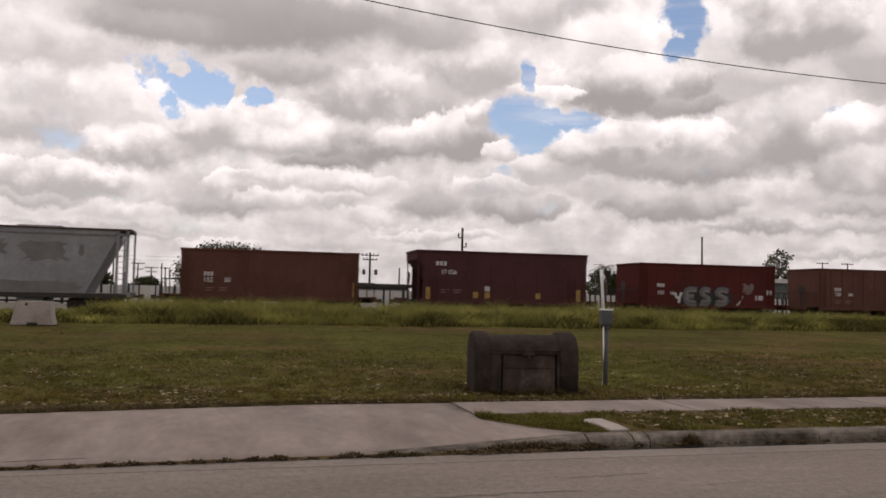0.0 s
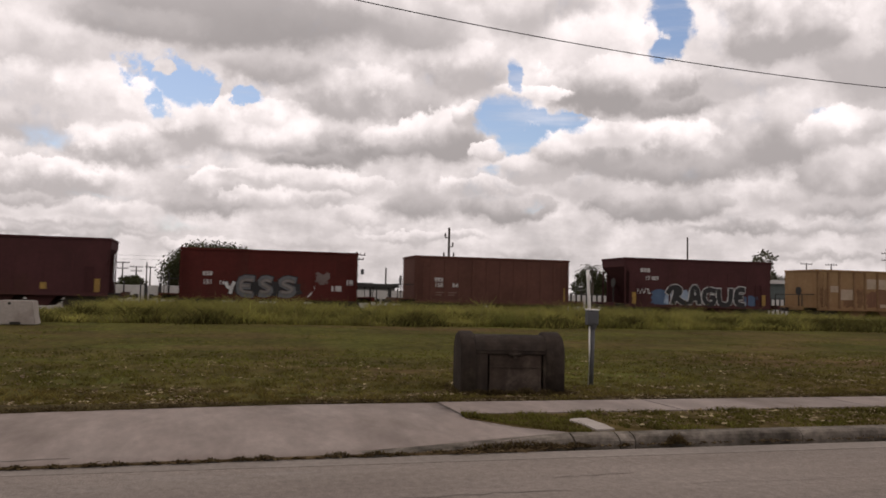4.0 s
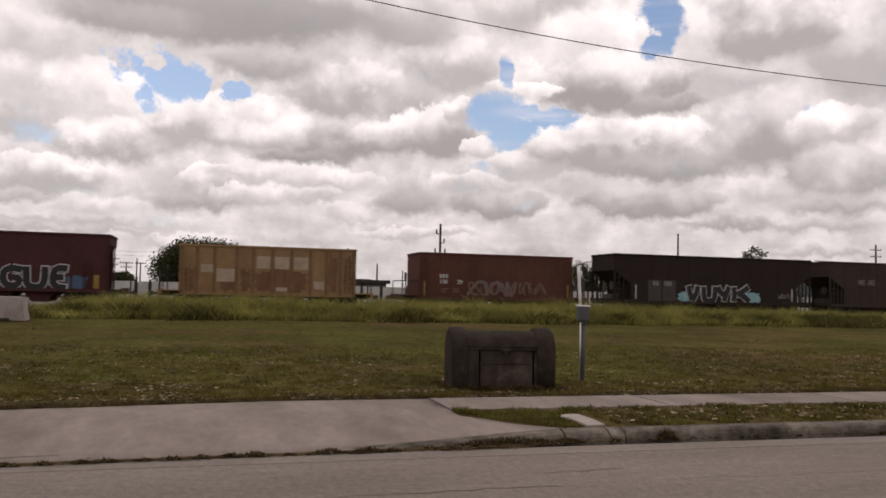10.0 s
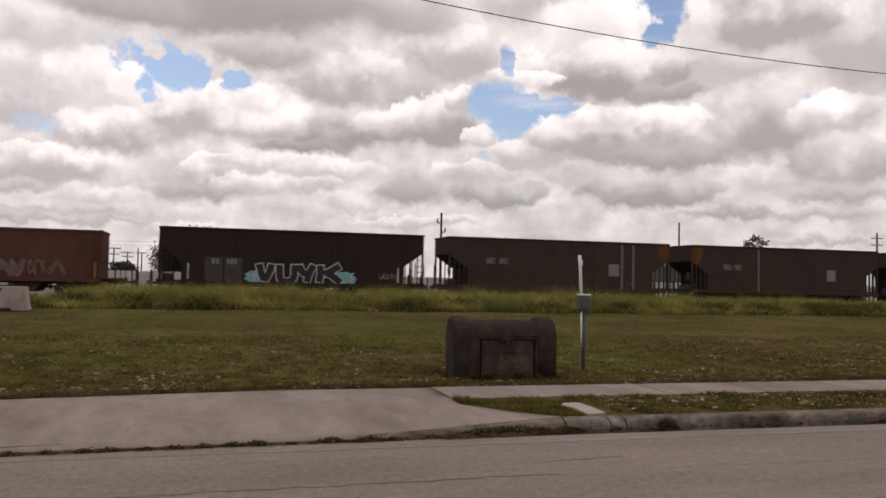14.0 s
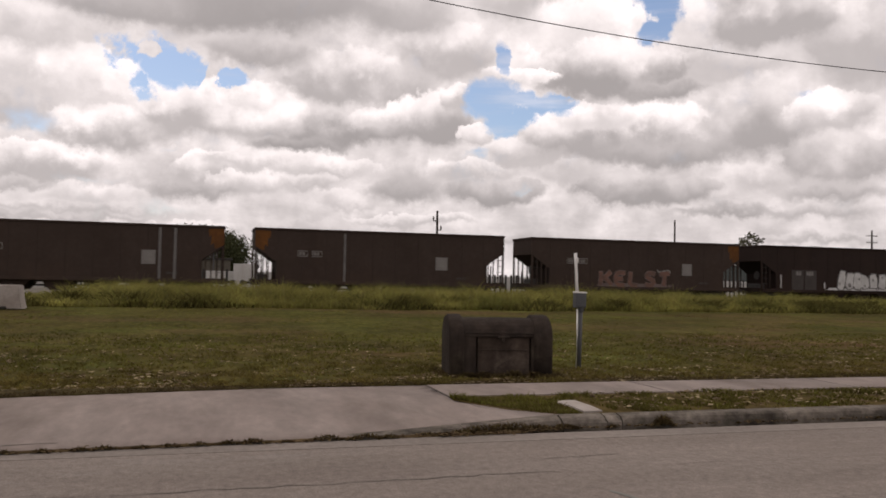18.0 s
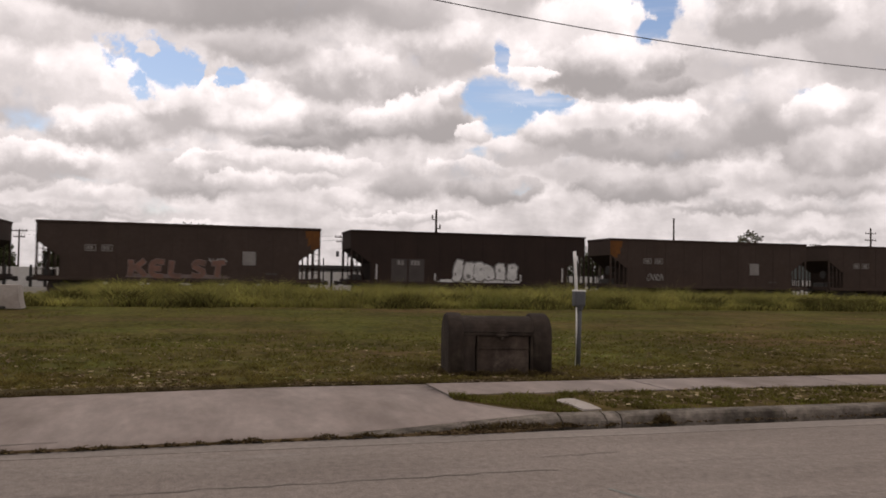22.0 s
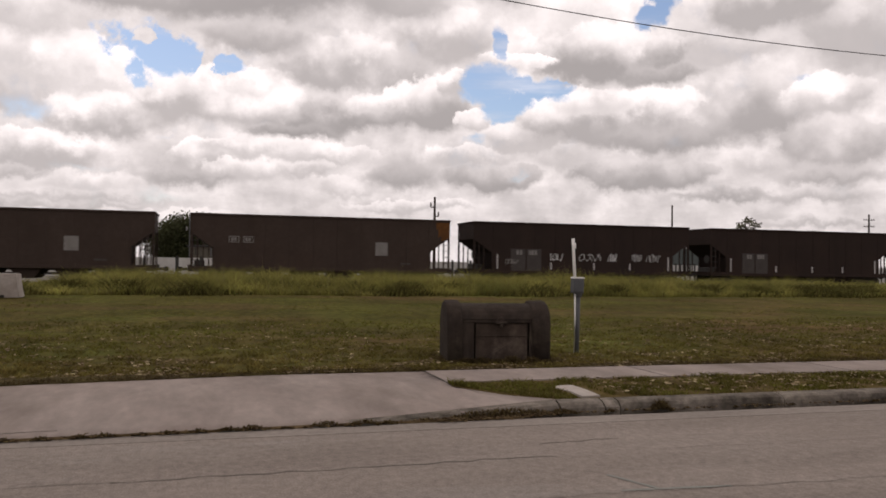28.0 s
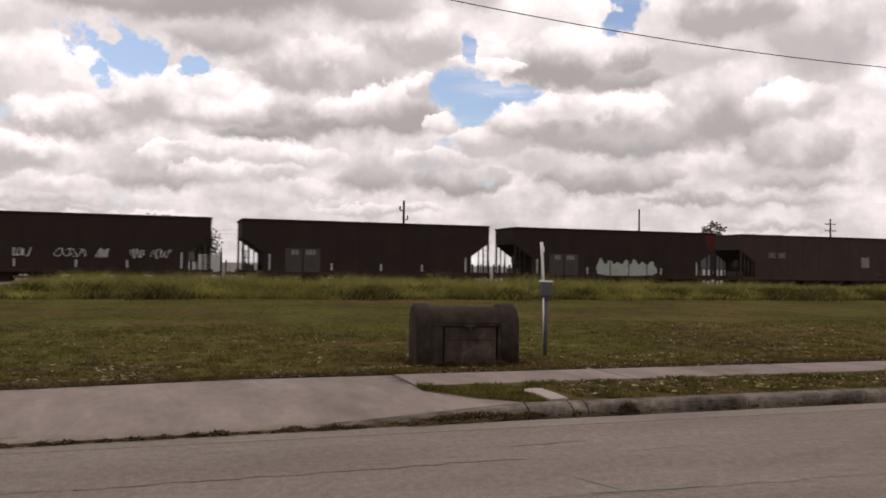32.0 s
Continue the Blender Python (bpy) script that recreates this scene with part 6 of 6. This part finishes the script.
def tree(name, x, y, z, height, radius, seed, label, trunk=0.3, low=0.25, leaves=5000, size=0.16, mat="leaf", squash=1.0, category="tree", clumps=30):
    t = tagged(empty(name, pose(x, y, z)), label, category)
    r = random.Random(seed)
    limbs = tube_bm([(0, 0, -0.1), (0.05, 0.02, height * 0.25), (-0.05, 0.05, height * 0.5)], [trunk, trunk * 0.8, trunk * 0.55], 9)
    centres = []
    for i in range(clumps):
        a = i * 2.4 + r.uniform(-0.3, 0.3)
        zz = height * (low + (1 - low) * ((i + 0.5) / clumps)) * r.uniform(0.92, 1.0)
        rel = (zz / height - low) / (1 - low)
        reach = radius * math.sqrt(max(0.1, 1 - (1.6 * rel - 0.72) ** 2)) * r.uniform(0.35, 0.82)
        c = (math.cos(a) * reach, math.sin(a) * reach, zz * 0.93)
        centres.append((c, radius * r.uniform(0.26, 0.42)))
        base = (0, 0, min(zz * 0.6, height * 0.5))
        mid = tuple((p + q) / 2 + r.uniform(-0.1, 0.1) * radius for p, q in zip(base, c))
        tube_bm([base, mid, tuple(p + (q - p) * 0.8 for p, q in zip(base, c))], [trunk * 0.4, trunk * 0.25, trunk * 0.08], 6, limbs)
    part("trunk", limbs, M["bark"], t)
    verts, faces = [], []
    for i in range(leaves):
        (cx, cy, cz), rad = centres[r.randrange(len(centres))]
        v = Vector((r.gauss(0, 1), r.gauss(0, 1), r.gauss(0, 1))).normalized() * rad * r.uniform(0.3, 1.05)
        p = Vector((cx + v.x, cy + v.y, max(low * height * 0.7, cz + v.z * 0.8 * squash)))
        n1 = Vector((r.gauss(0, 1), r.gauss(0, 1), r.gauss(0, 1))).normalized()
        u = n1.orthogonal().normalized() * size * r.uniform(0.6, 1.3)
        w = n1.cross(u).normalized() * size * r.uniform(0.4, 0.8)
        q = len(verts)
        verts += [tuple(p - u), tuple(p + w), tuple(p + u), tuple(p - w)]
        faces.append((q, q + 1, q + 2, q + 3))
    link_mesh("crown", verts, faces, M[mat], t)
    return t


def palm(x, y, z, height, seed, label, frond=2.0):
    t = tagged(empty("palm", pose(x, y, z)), label, "palm")
    r = random.Random(seed)
    part("trunk", tube_bm([(0, 0, -0.1), (0.1, 0, height * 0.5), (0.05, 0, height - 0.8)], [0.22, 0.17, 0.14], 10), M["bark"], t)
    verts, faces = [], []
    for i in range(26):
        a, lift = r.uniform(0, 6.28), r.uniform(-0.5, 1.2)
        prev = None
        for k in range(8):
            u = k / 7
            d = frond * u * r.uniform(0.95, 1.05)
            p = Vector((math.cos(a) * d * math.cos(lift * (1 - u * 0.6)), math.sin(a) * d * math.cos(lift * (1 - u * 0.6)), height - 0.8 + d * math.sin(lift) - u * u * 0.9))
            side = Vector((-math.sin(a), math.cos(a), 0))
            for s in (-1, 1):
                q = len(verts)
                tip = p + side * s * 0.55 * (1 - 0.6 * u) + Vector((math.cos(a) * 0.25, math.sin(a) * 0.25, -0.15))
                verts += [tuple(p), tuple(p + Vector((math.cos(a), math.sin(a), 0)) * 0.1), tuple(tip)]
                faces.append((q, q + 1, q + 2))
    link_mesh("fronds", verts, faces, M["palm"], t)


def trees():
    tree("tree", -0.73, 88, 0.4, 5.6, 5.5, 3, "dense round dark green tree behind the white wall", 0.4, 0.24, 48000, 0.13, clumps=80)
    tree("tree", 43.5, 92, 0.4, 5.2, 2.4, 5, "ragged dark green tree beyond the railway", 0.2, 0.15, 4500, 0.13)
    palm(42.9, 90, 0.4, 5.9, 12, "small ragged palm beyond the railway", 1.3)
    palm(45.6, 90, 0.4, 5.3, 13, "small ragged palm beyond the railway", 1.2)
    tree("tree", 46.5, 93, 0.4, 4.6, 2.0, 6, "ragged dark green tree beyond the railway", 0.2, 0.15, 2500, 0.18)
    tree("tree", 88.6, 120, 0.4, 10.9, 2.8, 7, "tall sparse tree far beyond the railway", 0.22, 0.3, 1900, 0.22, "palm")
    tree("tree", 93, 122, 0.4, 6.5, 2.6, 8, "low sparse tree far beyond the railway", 0.2, 0.25, 1600, 0.2, "palm")
    tree("tree", -24.5, 110, 0.4, 5.0, 3.0, 9, "dark low tree far beyond the railway", 0.25, 0.15, 3000, 0.22)
    tree("tree", -17.5, 112, 0.4, 4.6, 2.6, 10, "dark low tree far beyond the railway", 0.25, 0.15, 3000, 0.22)
    tree("tree", -11.5, 118, 0.4, 3.2, 2.2, 11, "dark low shrub far beyond the railway", 0.2, 0.12, 2200, 0.2)


trees()


def pole(x, y, height, arms, label, top_gear=False, z=0.38, rad=0.14):
    p = tagged(empty("utility_pole", pose(x, y, z)), label, "utility pole", "utility poles")
    part("shaft", tube_bm([(0, 0, -0.3), (0, 0, height)], [rad, rad * 0.7], 10), M["pole"], p)
    for z1, w in arms:
        a = part("crossarm", box_bm(-w, w, -0.06, 0.06, z1 - 0.06, z1 + 0.06, 0.01), M["pole"], p)
        for s in (-0.9, -0.4, 0.4, 0.9):
            part("insulator", tube_bm([(s * w, 0, z1 + 0.06), (s * w, 0, z1 + 0.12), (s * w, 0, z1 + 0.26)], [0.03, 0.07, 0.04], 8), M["porcelain"], a)
    if top_gear:
        for s, z1 in ((-0.35, height - 0.9), (0.35, height - 1.7), (-0.45, height - 2.6), (0.45, height - 2.6)):
            a = part("bracket", box_bm(min(0, s), max(0, s), -0.04, 0.04, z1 - 0.04, z1 + 0.04), M["pole"], p)
            part("insulator", tube_bm([(s, 0, z1 - 0.02), (s, 0, z1 + 0.2), (s, 0, z1 + 0.4)], [0.05, 0.09, 0.05], 8), M["porcelain"], a)
    return p


def poles():
    pole(19.5, 70, 7.4, [], "tall wooden pole with side insulators beyond the railway", True)
    pole(55.8, 90, 9.25, [], "plain tall pole beyond the railway")
    pole(114.5, 120, 11.6, [(10.6, 1.2), (9.4, 1.2)], "wooden pole with two crossarms", rad=0.2)
    pole(15.85, 80, 4.0, [], "short dark pole beside a shed", rad=0.1)
    pole(18.2, 79, 3.4, [], "short dark pole beside a shed", rad=0.07)
    pole(19.4, 79, 3.2, [], "short dark pole beside a shed", rad=0.07)
    pole(20.3, 79, 2.9, [], "short dark pole beside a shed", rad=0.07)
    for x, y, h, arms in ((-24.0, 120, 6.95, [(6.7, 1.0), (5.9, 0.7)]), (-20.3, 120, 7.0, []), (-19.8, 120, 6.6, [(6.4, 1.0)]), (-17.5, 130, 6.4, [(6.2, 1.0)]), (-16.2, 150, 6.1, [(5.9, 1.1), (4.9, 0.9)]),
                          (-14.0, 150, 5.4, [(5.2, 1.1), (4.5, 0.9)]), (-12.3, 150, 6.1, []), (-11.7, 150, 5.4, [(5.2, 0.9)]), (105.7, 130, 9.0, [(8.8, 1.3)]), (111.2, 130, 9.0, [(8.8, 1.3)])):
        pole(x, y, h, arms, "distant wooden utility pole with crossarms" if arms else "plain distant wooden utility pole", rad=0.14)
    p = pole(16.1, 100, 6.5, [(6.15, 1.1), (5.6, 0.9)], "wooden utility pole with two crossarms and grey transformers", rad=0.16)
    for dx_ in (-0.75, 0.75):
        part("transformer", tube_bm([(dx_, -0.1, 3.75), (dx_, -0.1, 3.8), (dx_, -0.1, 4.35), (dx_, -0.1, 4.42)], [0.12, 0.2, 0.2, 0.08], 12), M["greybox"], p, "small grey transformer can")
    # two pale service masts beside the grey shed
    for x, h in ((-1.35, 5.6), (0.5, 4.35)):
        m = tagged(empty("service_mast", pose(x, 76.2, 0.4)), "thin pale service mast with small fittings", "mast", "service masts")
        part("shaft", tube_bm([(0, 0, -0.1), (0, 0, h)], 0.05, 8), M["galv"], m)
        part("bracket", box_bm(-0.28, 0.28, -0.04, 0.04, h - 1.35, h - 1.28), M["galv"], m)
        for dx_ in (-0.26, 0.26):
            part("fitting", tube_bm([(dx_, 0, h - 1.5), (dx_, 0, h - 1.3), (dx_, 0, h - 1.12)], [0.06, 0.09, 0.05], 8), M["porcelain"], m)


poles()


def overhead_wire():
    pts = []
    for i in range(61):
        x = -12 + i * 1.03
        pts.append((x, 20.0, 8.205 + 0.0033 * (x - 18.6) ** 2))
    w = part("overhead_wire", tube_bm(pts, 0.013, 6), M["cable"])
    tagged(w, "single black overhead wire sagging above the lawn", "wire")
    for p in (pts[0], pts[-1]):
        pole(p[0], 20.0, p[2] + 0.1, [], "wooden pole carrying the overhead wire", z=0.2)


overhead_wire()


def far_wires():
    """Slack wires from pole to pole beyond the railway."""
    tops = [(-24.0, 120, 7.3), (-19.8, 120, 7.0), (-17.5, 130, 6.8), (16.1, 100, 6.75)]
    for k, drop in enumerate((0.0, 0.55)):
        pts = []
        for (xa, ya, za), (xb, yb, zb) in zip(tops, tops[1:]):
            for i in range(9 if (xb, yb) == tops[-1][:2] else 8):
                u = i / 8
                pts.append((xa + (xb - xa) * u, ya + (yb - ya) * u, za + (zb - za) * u - drop - 4 * 0.012 * abs(xb - xa) * u * (1 - u)))
        tagged(part("distant_wire", tube_bm(pts, 0.012, 4), M["cable"]), "thin dark wire between distant poles", "wire", "distant wires")


far_wires()


def green_building():
    b = tagged(empty("warehouse", pose(62, 105, 0.4)), "low grey-green metal warehouse beyond the white wall", "warehouse")
    part("wall", box_bm(0, 36, 0, 12, 0, 4.2), M["greenwall"], b)
    part("roof", prism_bm([(-0.4, 4.2), (12.4, 4.2), (6, 5.0)], "x", -0.4, 36.4), M["roof"], b)


green_building()


def sheds():
    s = tagged(empty("shed", pose(8.6, 79, 0.4)), "low shed with a dark flat roof behind the wall", "shed")
    part("wall", box_bm(0, 8.0, 0, 4, 0, 2.0), M["roof"], s)
    part("roof", box_bm(-0.3, 8.3, -0.5, 4.3, 2.0, 2.35, 0.03), M["darkmetal"], s)
    s = tagged(empty("shed", pose(-1.4, 77, 0.4)), "grey rendered shed half hidden by the tree", "shed")
    part("wall", box_bm(0, 3.4, 0, 4, 0, 2.7), M["soil"], s)
    part("roof", box_bm(-0.2, 3.6, -0.2, 4.2, 2.7, 2.85, 0.03), M["darkmetal"], s)
    p = tagged(empty("white_gate", pose(2.2, 74.6, 0.4)), "tall white sheet-metal gate panel", "gate")
    part("panel", box_bm(0, 1.9, -0.04, 0.04, 0, 2.35, 0.01), M["whitewall"], p)
    part("post", box_bm(1.9, 2.05, -0.07, 0.07, 0, 2.6), M["darkmetal"], p)
    r = random.Random(31)
    for i in range(26):
        x = r.choice((r.uniform(4, 30), r.uniform(-12, -4), r.uniform(45, 72)))
        q = part("fence_post", tube_bm([(0, 0, -0.1), (0, 0, r.uniform(1.6, 2.9))], 0.06, 6), M["darkmetal"])
        q.location = (x, 73.6 + r.uniform(-0.5, 0.3), 0.4)
        tagged(q, "thin dark steel post before the white wall", "post", "posts before the wall")


sheds()


# ---------------------------------------------------------------- movement
def motions():
    times = [i * 2.0 for i in range(17)]
    for car, s in CARS:
        walk(car, [(t, pose(s - rolled(t), TRACK_Y, RAIL_Z)) for t in times])
    steps = [i * 0.1 for i in range(321)]
    for w, x in WHEELS:
        walk(w, [(t, pose(x, 0, 0.42, 0, -math.degrees((rolled(t) - rolled(0)) / 0.46) % 360, 0)) for t in steps])


motions()
